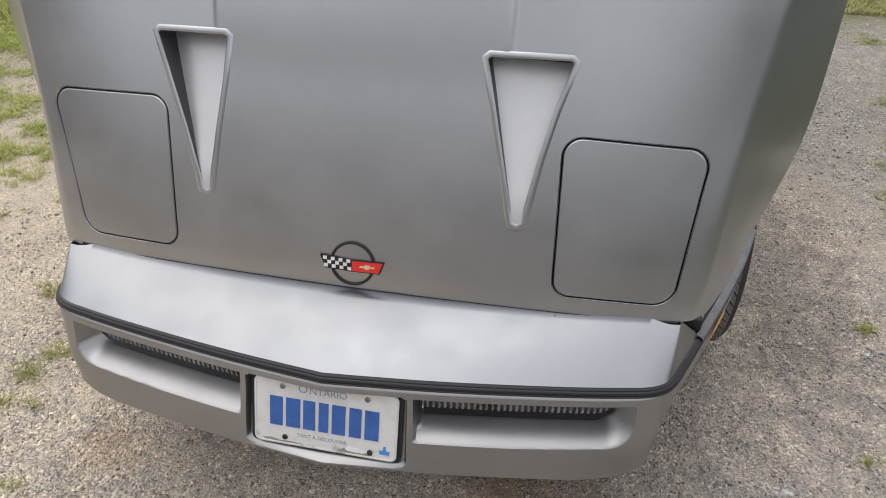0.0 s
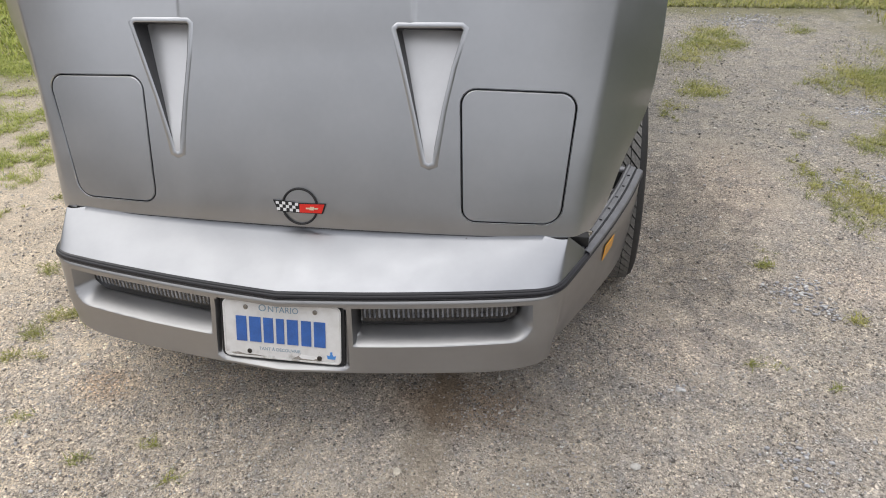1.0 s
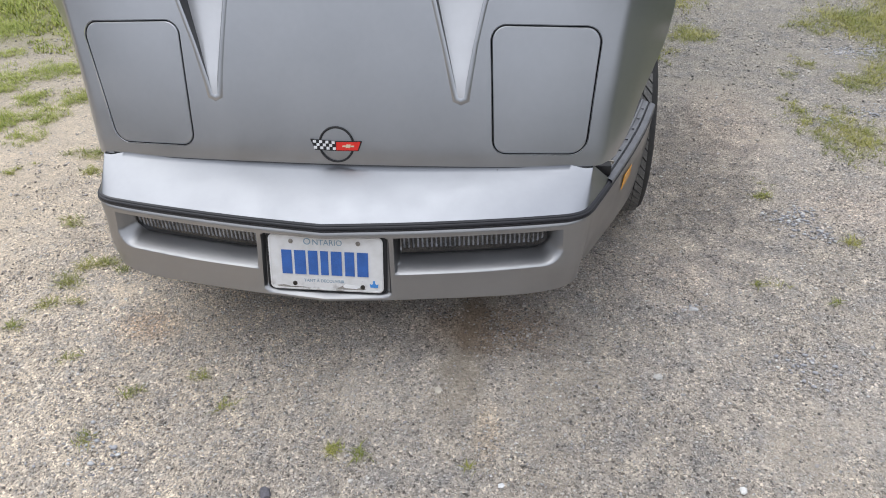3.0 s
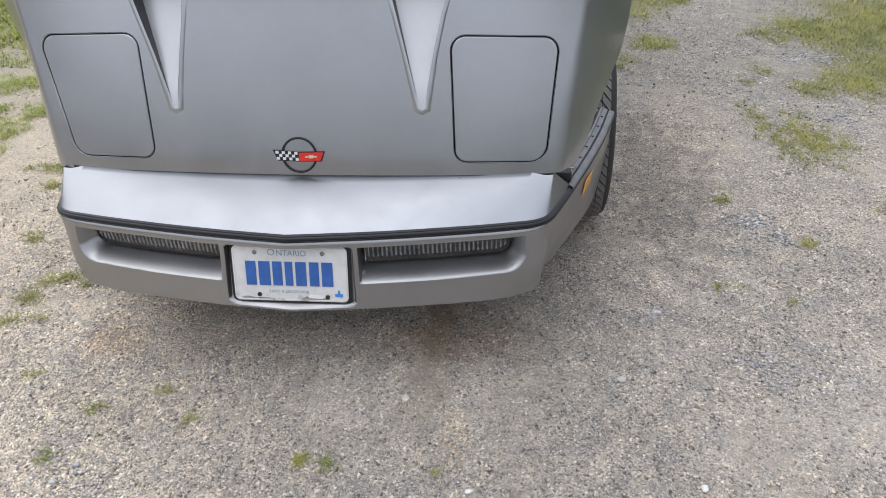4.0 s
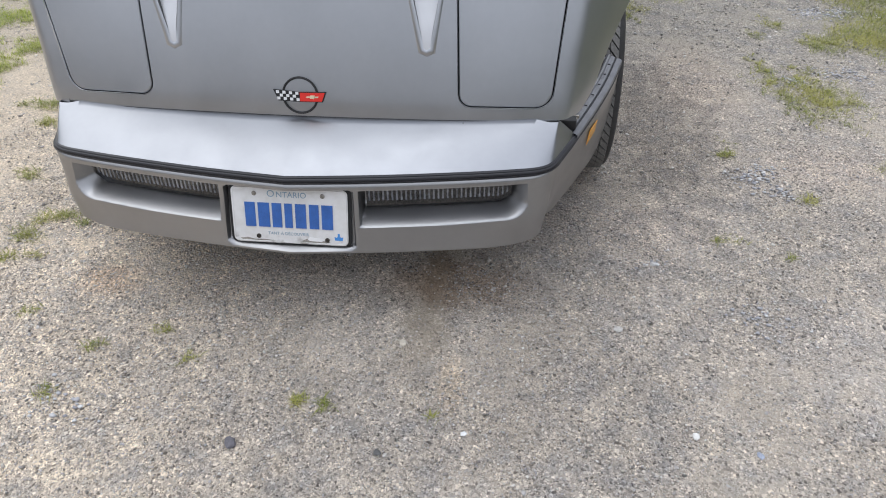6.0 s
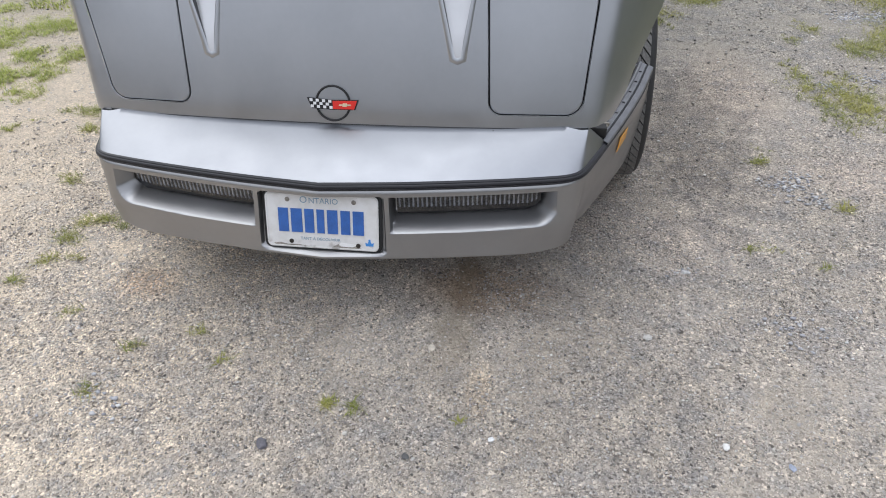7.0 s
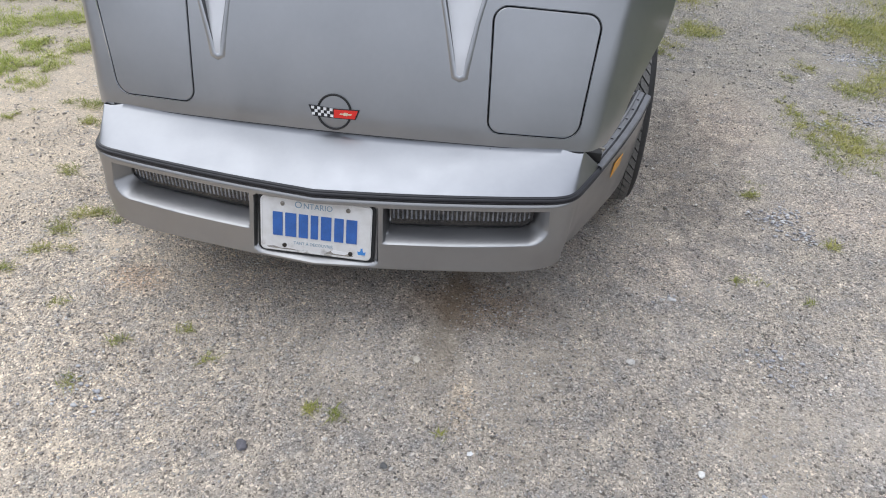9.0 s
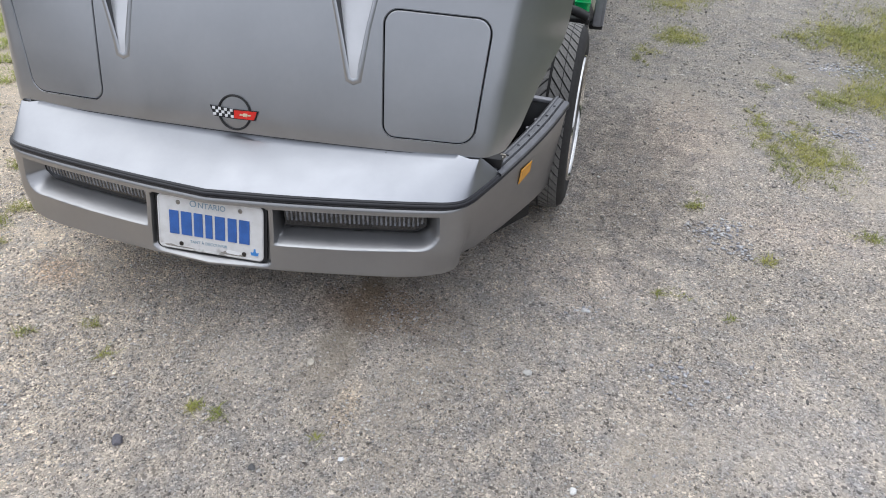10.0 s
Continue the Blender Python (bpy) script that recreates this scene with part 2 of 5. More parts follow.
    # patches that multiply the ground's tone: sandy, brown, paler and darker ones
    def tone_patch(x, y, rx, ry, amount, tone, c):
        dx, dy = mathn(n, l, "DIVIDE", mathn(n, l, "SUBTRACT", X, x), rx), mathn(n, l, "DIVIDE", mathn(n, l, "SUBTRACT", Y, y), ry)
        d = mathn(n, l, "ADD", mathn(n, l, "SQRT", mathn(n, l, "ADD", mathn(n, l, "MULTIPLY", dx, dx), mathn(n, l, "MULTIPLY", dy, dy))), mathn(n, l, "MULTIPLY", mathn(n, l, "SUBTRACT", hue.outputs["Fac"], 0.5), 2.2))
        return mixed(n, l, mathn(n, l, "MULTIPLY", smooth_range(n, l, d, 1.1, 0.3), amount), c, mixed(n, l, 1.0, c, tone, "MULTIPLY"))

    # the dark spot beside the front wheel is dirt with car shade painted in
    for x, y, rx, ry, amount, tone in ((0.44, -0.27, 0.05, 0.13, 0.9, (1.22, 1.14, 1.02)), (0.42, 0.12, 0.26, 0.15, 0.9, (0.80, 0.68, 0.58)), (-0.62, 0.04, 0.13, 0.09, 0.8, (0.92, 0.80, 0.70)),
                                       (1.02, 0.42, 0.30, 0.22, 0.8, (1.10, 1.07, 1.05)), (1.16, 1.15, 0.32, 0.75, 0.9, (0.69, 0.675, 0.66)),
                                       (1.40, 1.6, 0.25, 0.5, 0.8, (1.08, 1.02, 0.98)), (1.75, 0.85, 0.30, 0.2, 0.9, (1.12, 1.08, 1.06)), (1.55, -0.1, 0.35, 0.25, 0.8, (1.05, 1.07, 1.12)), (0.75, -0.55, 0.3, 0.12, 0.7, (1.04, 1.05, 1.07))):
        c = tone_patch(x, y, rx, ry, amount, tone, c)
    # thin growth under the grass of the verge and the field
    verge = mathn(n, l, "MULTIPLY", smooth_range(n, l, mathn(n, l, "MULTIPLY_ADD", hue.outputs["Fac"], 1.4, Y), 2.9, 3.7), smooth_range(n, l, X, -1.6, -2.1))
    field = mathn(n, l, "MAXIMUM", smooth_range(n, l, mathn(n, l, "MULTIPLY_ADD", patch.outputs["Fac"], 1.6, Y), 4.9, 5.7),
                  mathn(n, l, "MAXIMUM", verge, mathn(n, l, "MULTIPLY", smooth_range(n, l, Y, 0.4, 1.4), smooth_range(n, l, mathn(n, l, "MULTIPLY_ADD", patch.outputs["Fac"], 1.8, X), 3.3, 4.6))))
    turf = ramp(n, l, blotch.outputs["Fac"], [(0.3, (0.13, 0.135, 0.05)), (0.7, (0.23, 0.22, 0.10))]).outputs["Color"]
    c = mixed(n, l, mathn(n, l, "MULTIPLY", field, 0.8), c, turf)
    # unseen dark ground behind the camera, added to darken the hood's reflections
    unseen_dark = smooth_range(n, l, mathn(n, l, "MULTIPLY_ADD", patch.outputs["Fac"], 1.0, Y), -1.2, -2.6)
    c = mixed(n, l, mathn(n, l, "MULTIPLY", unseen_dark, 0.9), c, ramp(n, l, blotch.outputs["Fac"], [(0.3, (0.145, 0.129, 0.114)), (0.7, (0.195, 0.172, 0.150))]).outputs["Color"])
    # unseen dark lawn right of the drive, added to darken the fender's reflection
    unseen_lawn = mathn(n, l, "MULTIPLY", smooth_range(n, l, mathn(n, l, "MULTIPLY_ADD", patch.outputs["Fac"], 2.0, X), 3.4, 4.1), smooth_range(n, l, Y, 1.6, 0.6))
    c = mixed(n, l, mathn(n, l, "MULTIPLY", unseen_lawn, 0.95), c, ramp(n, l, blotch.outputs["Fac"], [(0.3, (0.036, 0.048, 0.024)), (0.7, (0.066, 0.08, 0.04))]).outputs["Color"])
    # all ground turns darker and greyer up the drive
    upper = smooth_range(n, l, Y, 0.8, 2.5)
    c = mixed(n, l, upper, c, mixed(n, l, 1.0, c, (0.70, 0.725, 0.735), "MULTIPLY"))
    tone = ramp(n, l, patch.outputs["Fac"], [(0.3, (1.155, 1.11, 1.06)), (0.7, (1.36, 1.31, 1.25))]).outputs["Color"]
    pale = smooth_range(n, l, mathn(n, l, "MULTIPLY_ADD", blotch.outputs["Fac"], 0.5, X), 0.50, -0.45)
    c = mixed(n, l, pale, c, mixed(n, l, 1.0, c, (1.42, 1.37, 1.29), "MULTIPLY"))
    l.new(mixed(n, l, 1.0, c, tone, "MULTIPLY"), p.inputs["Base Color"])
    p.inputs["Roughness"].default_value = 0.92
    hb = mathn(n, l, "MULTIPLY", mathn(n, l, "SUBTRACT", 0.6, big.outputs["Distance"]), 0.7)
    hs = mathn(n, l, "MULTIPLY", mathn(n, l, "SUBTRACT", 0.6, small.outputs["Distance"]), 0.4)
    bump(n, l, p, mathn(n, l, "ADD", mathn(n, l, "ADD", hb, hs), mathn(n, l, "MULTIPLY", grit.outputs["Fac"], 0.4)), 1.0, 0.008)
    return m


M_GROUND = ground_material()


def grass_material():
    m, n, l, p = material("grass_blades")
    geo = n.new("ShaderNodeNewGeometry")
    c = ramp(n, l, geo.outputs["Random Per Island"], [(0.0, (0.14, 0.16, 0.03)), (0.45, (0.28, 0.285, 0.06)), (0.75, (0.39, 0.355, 0.12)), (1.0, (0.48, 0.42, 0.24))])
    w = noise_tex(n, l, 5.0, 4.0)
    both = mixed(n, l, 0.55, c.outputs["Color"], ramp(n, l, w.outputs["Fac"], [(0.38, (0.13, 0.17, 0.02)), (0.62, (0.36, 0.34, 0.075))]).outputs["Color"])
    # lusher on the verge
    co, sep = n.new("ShaderNodeTexCoord"), n.new("ShaderNodeSeparateXYZ")
    l.new(co.outputs["Object"], sep.inputs["Vector"])
    lush = smooth_range(n, l, sep.outputs["X"], -1.2, -2.2)
    green = ramp(n, l, geo.outputs["Random Per Island"], [(0.0, (0.14, 0.20, 0.02)), (0.6, (0.35, 0.42, 0.045)), (1.0, (0.53, 0.52, 0.14))])
    l.new(mixed(n, l, mathn(n, l, "MULTIPLY", lush, 0.75), both, green.outputs["Color"]), p.inputs["Base Color"])
    p.inputs["Roughness"].default_value = 0.6
    return m


M_GRASS = grass_material()


# ---- mesh helpers ----
def mesh_part(name, verts, faces, mat, parent=None, label="", smooth=True, sharp=35):
    """One mesh object from points and faces, under a thing or a part."""
    me = bpy.data.meshes.new(name)
    me.from_pydata([tuple(float(c) for c in v) for v in verts], [], faces)
    me.validate()
    bm = bmesh.new()
    bm.from_mesh(me)
    bmesh.ops.remove_doubles(bm, verts=bm.verts, dist=1e-5)
    bmesh.ops.recalc_face_normals(bm, faces=bm.faces)
    bm.to_mesh(me)
    bm.free()
    me.materials.append(mat)
    if smooth:
        me.shade_smooth()
        if sharp:
            me.set_sharp_from_angle(angle=radians(sharp))
    ob = new(name, me)
    if parent:
        ob.parent = parent
    return tagged(ob, label) if label else ob


def grid_faces(rows, cols, start=0, loop=False):
    out = []
    for r in range(rows - 1):
        for c in range(cols if loop else cols - 1):
            d = (c + 1) % cols
            out.append((start + r * cols + c, start + r * cols + d, start + (r + 1) * cols + d, start + (r + 1) * cols + c))
    return out


def smoothstep(v, a, b):
    t = max(0.0, min(1.0, (v - a) / (b - a)))
    return t * t * (3 - 2 * t)


def clamp01(v):
    return max(0.0, min(1.0, v))


def spline(knots, v):
    """A smooth curve through (v, value) knots."""
    if v <= knots[0][0]:
        return knots[0][1]
    for i in range(len(knots) - 1):
        (a, pa), (b, pb) = knots[i], knots[i + 1]
        if v <= b:
            t = (v - a) / (b - a)
            ma = (pb - knots[i - 1][1]) / (b - knots[i - 1][0]) if i else (pb - pa) / (b - a)
            mb = (knots[i + 2][1] - pa) / (knots[i + 2][0] - a) if i + 2 < len(knots) else (pb - pa) / (b - a)
            ma, mb = ma * (b - a), mb * (b - a)
            return (2 * t**3 - 3 * t**2 + 1) * pa + (t**3 - 2 * t**2 + t) * ma + (-2 * t**3 + 3 * t**2) * pb + (t**3 - t**2) * mb
    return knots[-1][1]


def rounded_box(size, centre=(0, 0, 0), bevel=0.004, turn=None, segments=2):
    """Points and faces of a box with rounded edges."""
    bm = bmesh.new()
    bmesh.ops.create_cube(bm, size=1.0, matrix=Matrix.Diagonal((*size, 1)))
    bmesh.ops.bevel(bm, geom=list(bm.edges), offset=bevel, segments=segments, affect="EDGES", profile=0.5)
    m = Matrix.Translation(centre) @ (turn or Matrix.Identity(4))
    verts = [m @ v.co for v in bm.verts]
    bm.verts.index_update()
    faces = [tuple(v.index for v in f.verts) for f in bm.faces]
    bm.free()
    return verts, faces


def lathe(profile, segments, axis="x"):
    """A turned shape from (along, radius) pairs about the x axis."""
    verts = []
    for a, r in profile:
        for k in range(segments):
            w = 2 * math.pi * k / segments
            verts.append((a, r * math.cos(w), r * math.sin(w)))
    return verts, grid_faces(len(profile), segments, loop=True)


def tube(path, radius, sides=8, closed=False):
    """A round bar along points."""
    pts = [Vector(p) for p in path]
    verts, count = [], len(pts)
    for i, p in enumerate(pts):
        a = pts[(i - 1) % count] if closed or i else p
        b = pts[(i + 1) % count] if closed or i < count - 1 else p
        d = (b - a).normalized()
        u = d.orthogonal().normalized() if i == 0 else (u - d * u.dot(d)).normalized()
        w = d.cross(u)
        for k in range(sides):
            q = 2 * math.pi * k / sides
            verts.append(p + radius * (math.cos(q) * u + math.sin(q) * w))
    faces = grid_faces(count, sides, loop=True)
    if closed:
        faces += [((count - 1) * sides + k, (count - 1) * sides + (k + 1) % sides, (k + 1) % sides, k) for k in range(sides)]
    else:
        faces += [tuple(range(sides))[::-1], tuple((count - 1) * sides + k for k in range(sides))]
    return verts, faces


def joined(*shapes):
    verts, faces = [], []
    for v, f in shapes:
        n = len(verts)
        verts += list(v)
        faces += [tuple(i + n for i in face) for face in f]
    return verts, faces


# ---- ground ----
def ground_sheet():
    verts, rings, spokes = [(0.4, 0.9, 0.0)], 150, 144
    radius, radii = 0.04, []
    for _ in range(rings):
        radii.append(radius)
        radius = radius + max(0.045, radius * 0.068)
    for r in radii:
        for k in range(spokes):
            a = 2 * math.pi * k / spokes
            x, y = 0.4 + r * math.cos(a), 0.9 + r * math.sin(a)
            relief = 0.006 * noise.noise((x * 2.1, y * 2.1, 0.0)) + 0.004 * noise.noise((x * 7, y * 7, 3.0))
            relief += 0.05 * smoothstep(r, 4.5, 9.0) * noise.noise((x * 0.4, y * 0.4, 8.0))
            verts.append((x, y, relief - 0.002))
    faces = [(0, 1 + k, 1 + (k + 1) % spokes) for k in range(spokes)] + grid_faces(rings, spokes, 1, loop=True)
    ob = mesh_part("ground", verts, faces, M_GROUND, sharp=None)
    return tagged(ob, "packed gravel drive with sandy earth and thin grass", "ground", kind="structure")


ground_sheet()


def unseen_tree_belt():
    """Unseen belt of trees, added to close the place and darken reflections; top uneven."""
    verts, spokes = [], 360
    for k, (r, up) in enumerate(((22, 0.0), (21, 0.35), (21.5, 0.7), (22.5, 0.92), (24, 1.0), (26, 0.9))):
        for i in range(spokes):
            a = 2 * math.pi * i / spokes
            bumpy = noise.noise((math.cos(a) * 9, math.sin(a) * 9, k * 0.7)) + 0.6 * noise.noise((math.cos(a) * 40, math.sin(a) * 40, k * 2.0))
            # higher towards the right front, where the hood's flank mirrors it
            toward = math.cos(a + radians(38))
            top = 3.0 + 0.7 * smoothstep(toward, 0.35, 0.8) + 1.0 * noise.noise((math.cos(a) * 4, math.sin(a) * 4, 1.0)) + 0.7 * bumpy
            verts.append(((r + bumpy) * math.cos(a), (r + bumpy) * math.sin(a), top * up - 0.1))
    ob = mesh_part("unseen_tree_belt", verts, grid_faces(6, spokes, loop=True), plain("unseen_foliage", (0.040, 0.043, 0.038), 0.8, spread=0.5, grain=3.0), sharp=None)
    tagged(ob, "unseen far belt of dark green trees, added round the drive to darken reflections", "backdrop", kind="structure")


unseen_tree_belt()


# ---- car ----
car = tagged(new("sports_car"), "low grey metallic sports car with its hood tilted open", "car")

PLATE_TOP, PLATE_LOW = (0.0, 0.395), (-0.046, 0.251)
AXLE_Y, AXLE_Z, ARCH = 0.92, 0.325, 0.365
WHEEL_Y, WHEEL_Z = 0.89, 0.316

# plan of the nose: half width from the middle to the wheel arch, as (arc step, x) and (arc step, y)
NOSE = [(0, -0.017), (0.1, -0.007), (0.2, 0.004), (0.3, 0.0175), (0.4, 0.033), (0.5, 0.050), (0.58, 0.066), (0.625, 0.077),
        (0.657, 0.094), (0.677, 0.118), (0.699, 0.163), (0.738, 0.245), (0.804, 0.385), (0.848, 0.49), (0.884, 0.6)]


def nose_curve(step=0.006):
    """Dense points of the half plan, from the middle outwards."""
    dist, knots_x, knots_y = 0.0, [], []
    for i, (x, y) in enumerate(NOSE):
        if i:
            dist += math.hypot(x - NOSE[i - 1][0], y - NOSE[i - 1][1])
        knots_x.append((dist, x))
        knots_y.append((dist, y))
    count = int(dist / step)
    return [(spline(knots_x, dist * i / count), spline(knots_y, dist * i / count)) for i in range(count + 1)]


HALF = nose_curve()
LEFT_IN = 0.016  # the far side stands a little further in
PLAN = [(-x + LEFT_IN * smoothstep(y, 0.08, 0.22), y) for x, y in HALF[:0:-1]] + HALF


def normals_of(plan):
    out = []
    for i in range(len(plan)):
        a, b = plan[max(0, i - 1)], plan[min(len(plan) - 1, i + 1)]
        d = Vector((b[0] - a[0], b[1] - a[1])).normalized()
        out.append((d.y, -d.x))
    return out


NORMALS = normals_of(PLAN)


def side_rise(x, y):
    """How far the rubbing strip has risen towards the arch."""
    return 0.066 * smoothstep(y, 0.1, 0.75) * 1.25 if abs(x) > 0.6 else 0.0


def face_out(z, x, y):
    """How far the face stands out at a height: it leans forward downwards in front, and tucks in along the sides."""
    front = spline([(0.2, 0.046), (0.225, 0.05), (0.25, 0.045), (0.302, 0.033), (0.36, 0.017), (0.399, 0.0085), (0.41, 0.0065), (0.416, 0.003), (0.42, -0.004)], z)
    side = -(0.06 + 0.02 * smoothstep(y, 0.09, 0.30)) * max(0.0, 0.42 - z) - 0.4 * max(0.0, 0.36 - z) ** 2 - 0.003 * clamp01((0.40 - z) / 0.1) * (1 - smoothstep(y, 0.35, 0.6))
    tuck = 0.013 * smoothstep(0.31 - z, 0.0, 0.085) * smoothstep(y, 0.045, 0.08) * (1 - smoothstep(y, 0.12, 0.19))
    return front + (side - front) * smoothstep(y, 0.058, 0.125) - tuck


def pocket(ax, z):
    """How deep the lamp recess is: a rounded lip, then a nearly level floor, steeper at the outer end."""
    z -= 0.006 * smoothstep(ax, 0.35, 0.6) * clamp01((0.36 - z) / 0.06)
    a, b, r = 0.606 - ax, z - 0.3015, 0.052
    d = r - math.hypot(r - a, r - b) if a < r and b < r else min(a, b)
    wide = 0.038 - 0.009 * smoothstep(a - b, -0.02, 0.03)
    floor = spline([(0.0, 0.0), (0.07, 0.045), (0.16, 0.14), (0.9, 0.92), (1.15, 1.0)], max(0.0, d / wide))
    return 0.065 * min(floor, clamp01((ax - 0.1815) / 0.009), clamp01((0.3985 - z) / 0.004))


def plate_y(z):
    t = (z - PLATE_LOW[1]) / (PLATE_TOP[1] - PLATE_LOW[1])
    return PLATE_LOW[0] + t * (PLATE_TOP[0] - PLATE_LOW[0])


def in_well(x, z):
    """1 inside the plate's well, 0 outside, with round corners."""
    qx, qz = abs(x) - (0.1675 - 0.018), abs(z - 0.3215) - (0.0805 - 0.018)
    d = math.hypot(max(qx, 0), max(qz, 0)) + min(max(qx, qz), 0) - 0.018
    return clamp01(-d / 0.005)


def fascia():
    levels = [0.4205, 0.4185, 0.4165, 0.4135, 0.41, 0.406, 0.402, 0.3995, 0.398, 0.3965, 0.395]
    z = 0.3925
    while z > 0.2395:
        levels.append(z)
        z -= 0.0015 if 0.296 < z < 0.333 else 0.0035
    levels += [0.2375, 0.235, 0.2325, 0.230, 0.228, 0.227, 0.228, 0.233, 0.25]
    under = {len(levels) - 6: 0.002, len(levels) - 5: 0.007, len(levels) - 4: 0.014, len(levels) - 3: 0.03, len(levels) - 2: 0.06, len(levels) - 1: 0.1}
    verts = []
    for row, z in enumerate(levels):
        for (x, y), (nx, ny) in zip(PLAN, NORMALS):
            rise = side_rise(x, y)
            zz = z + rise * clamp01((z - 0.23) / 0.18) - 0.012 * smoothstep(y, 0.15, 0.32) * clamp01((0.3 - z) / 0.06)
            px, py = x, y
            if y > 0.3:  # stop along the round wheel arch
                dz = clamp01(abs(zz - AXLE_Z) / ARCH)
                end = AXLE_Y - ARCH * math.sqrt(1 - dz * dz)
                t = (y - 0.3) / 0.3
                py = 0.3 + t * (end - 0.3)
                px = spline([(b, a) for a, b in NOSE[10:]], py)
                px = px if x > 0 else LEFT_IN - px
            out = face_out(zz, x, py) - under.get(row, 0.0)
            if py < 0.13:
                out -= pocket(abs(x), zz)
            vx, vy = px + nx * out, py + ny * out
            w = in_well(x, zz)
            if w > 0:
                vy = vy + (plate_y(zz) + 0.013 - vy) * w
            verts.append((vx, vy, zz))
    mesh_part("front_bumper", verts, grid_faces(len(levels), len(PLAN)), M_FASCIA, car, "grey urethane nose with two lamp recesses", sharp=32)


fascia()


def gap_edge(x):
    """The back edge of the bumper's top, where it meets the hood."""
    q = (x / 0.68) ** 2
    return 0.184 + 0.030 * q, 0.4985 + 0.010 * q


def bumper_top():
    front = [(p, n) for p, n in zip(PLAN, NORMALS) if p[1] < 0.2465]
    verts, rows = [], 9
    for i in range(rows):
        t = i / (rows - 1)
        for (x, y), (nx, ny) in front:
            z0 = 0.4345 + side_rise(x, y) * 0.9
            x, y = x - nx * 0.0075, y - ny * 0.0075
            bx = math.copysign(min(abs(x) * 1.035, 0.680), x)
            by, bz = gap_edge(bx)
            arch = 0.020 * t * (1 - t) * (1 - 0.8 * smoothstep(abs(x), 0.5, 0.66))
            q = t * (1 - 0.085 * smoothstep(abs(bx), 0.61, 0.665))  # the back edge dips at its outer corners
            verts.append((x + (bx - x) * t, y + (by - y) * q, z0 + (bz - z0) * q + arch))
    n = len(front)
    faces = grid_faces(rows, n)
    last = len(verts) - n
    for x, y, z in verts[last:]:
        verts.append((x, y + 0.006, z - 0.004))
    for x, y, z in verts[last:last + n]:
        verts.append((x, y + 0.012, z - 0.05))
    faces += grid_faces(3, n, last)
    mesh_part("bumper_top", verts, faces, M_URETHANE, car, "smooth sloping upper panel of the nose", sharp=60)


bumper_top()


def rub_strip():
    profile = [(-0.014, -0.0085), (0.0015, -0.0085), (0.0042, -0.0070), (0.0046, -0.0045), (0.0022, -0.0036), (0.0034, -0.0022), (0.0030, 0.0016), (0.0008, 0.0044),
               (-0.0025, 0.0052), (-0.0018, 0.0066), (-0.0034, 0.0084), (-0.006, 0.0089), (-0.016, 0.0089)]
    verts = []
    for o, h in profile:
        for (x, y), (nx, ny) in zip(PLAN, NORMALS):
            slim = 1 - 0.15 * smoothstep(y, 0.12, 0.3)
            verts.append((x + nx * o, y + ny * o, 0.4265 + side_rise(x, y) + h * slim))
    mesh_part("rub_strip", verts, grid_faces(len(profile), len(PLAN)), M_RUBBER, car, "black grooved rubber rubbing strip", sharp=40)


rub_strip()


def fender_ledge(side):
    """The sill above the side strip that the hood closes on, with its moulded ribs."""
    pts = [(p, n) for p, n in zip(HALF, normals_of(HALF)) if p[1] > 0.238]
    profile = [(0.003, -0.004), (0.002, 0.003), (-0.004, 0.006), (-0.013, 0.007), (-0.0145, 0.003), (-0.0175, 0.003), (-0.019, 0.009), (-0.032, 0.011),
               (-0.0345, 0.015), (-0.0395, 0.015), (-0.0415, 0.006), (-0.043, -0.01), (-0.045, -0.05)]
    verts = []
    for o, h in profile:
        for (x, y), (nx, ny) in pts:
            verts.append((side * (x + nx * o) + (LEFT_IN if side < 0 else 0), y + ny * o, 0.4325 + side_rise(x, y) + h))
    ledge = mesh_part("fender_ledge", verts, grid_faces(len(profile), len(pts)), M_LEDGE, car, "weathered grey sill with moulded ribs", sharp=30)

    def along(o, h):
        return [(side * (x + nx * o) + (LEFT_IN if side < 0 else 0), y + ny * o, 0.4325 + side_rise(x, y) + h) for (x, y), (nx, ny) in pts]

    for o, h, r in ((-0.016, 0.0045, 0.0020), (-0.042, 0.011, 0.0040)):
        mesh_part("rubber_seal", *tube(along(o, h), r, 6), M_RUBBER, ledge, "thin black rubber seal")
    inner = along(-0.027, 0.0115)
    for k in range(12, len(inner) - 4, 9):
        mesh_part("ledge_rib", *rounded_box((0.008, 0.0025, 0.003), inner[k], 0.001, pose(0, 0, 0, 0, 0, -side * 8)), M_RUBBER, ledge)


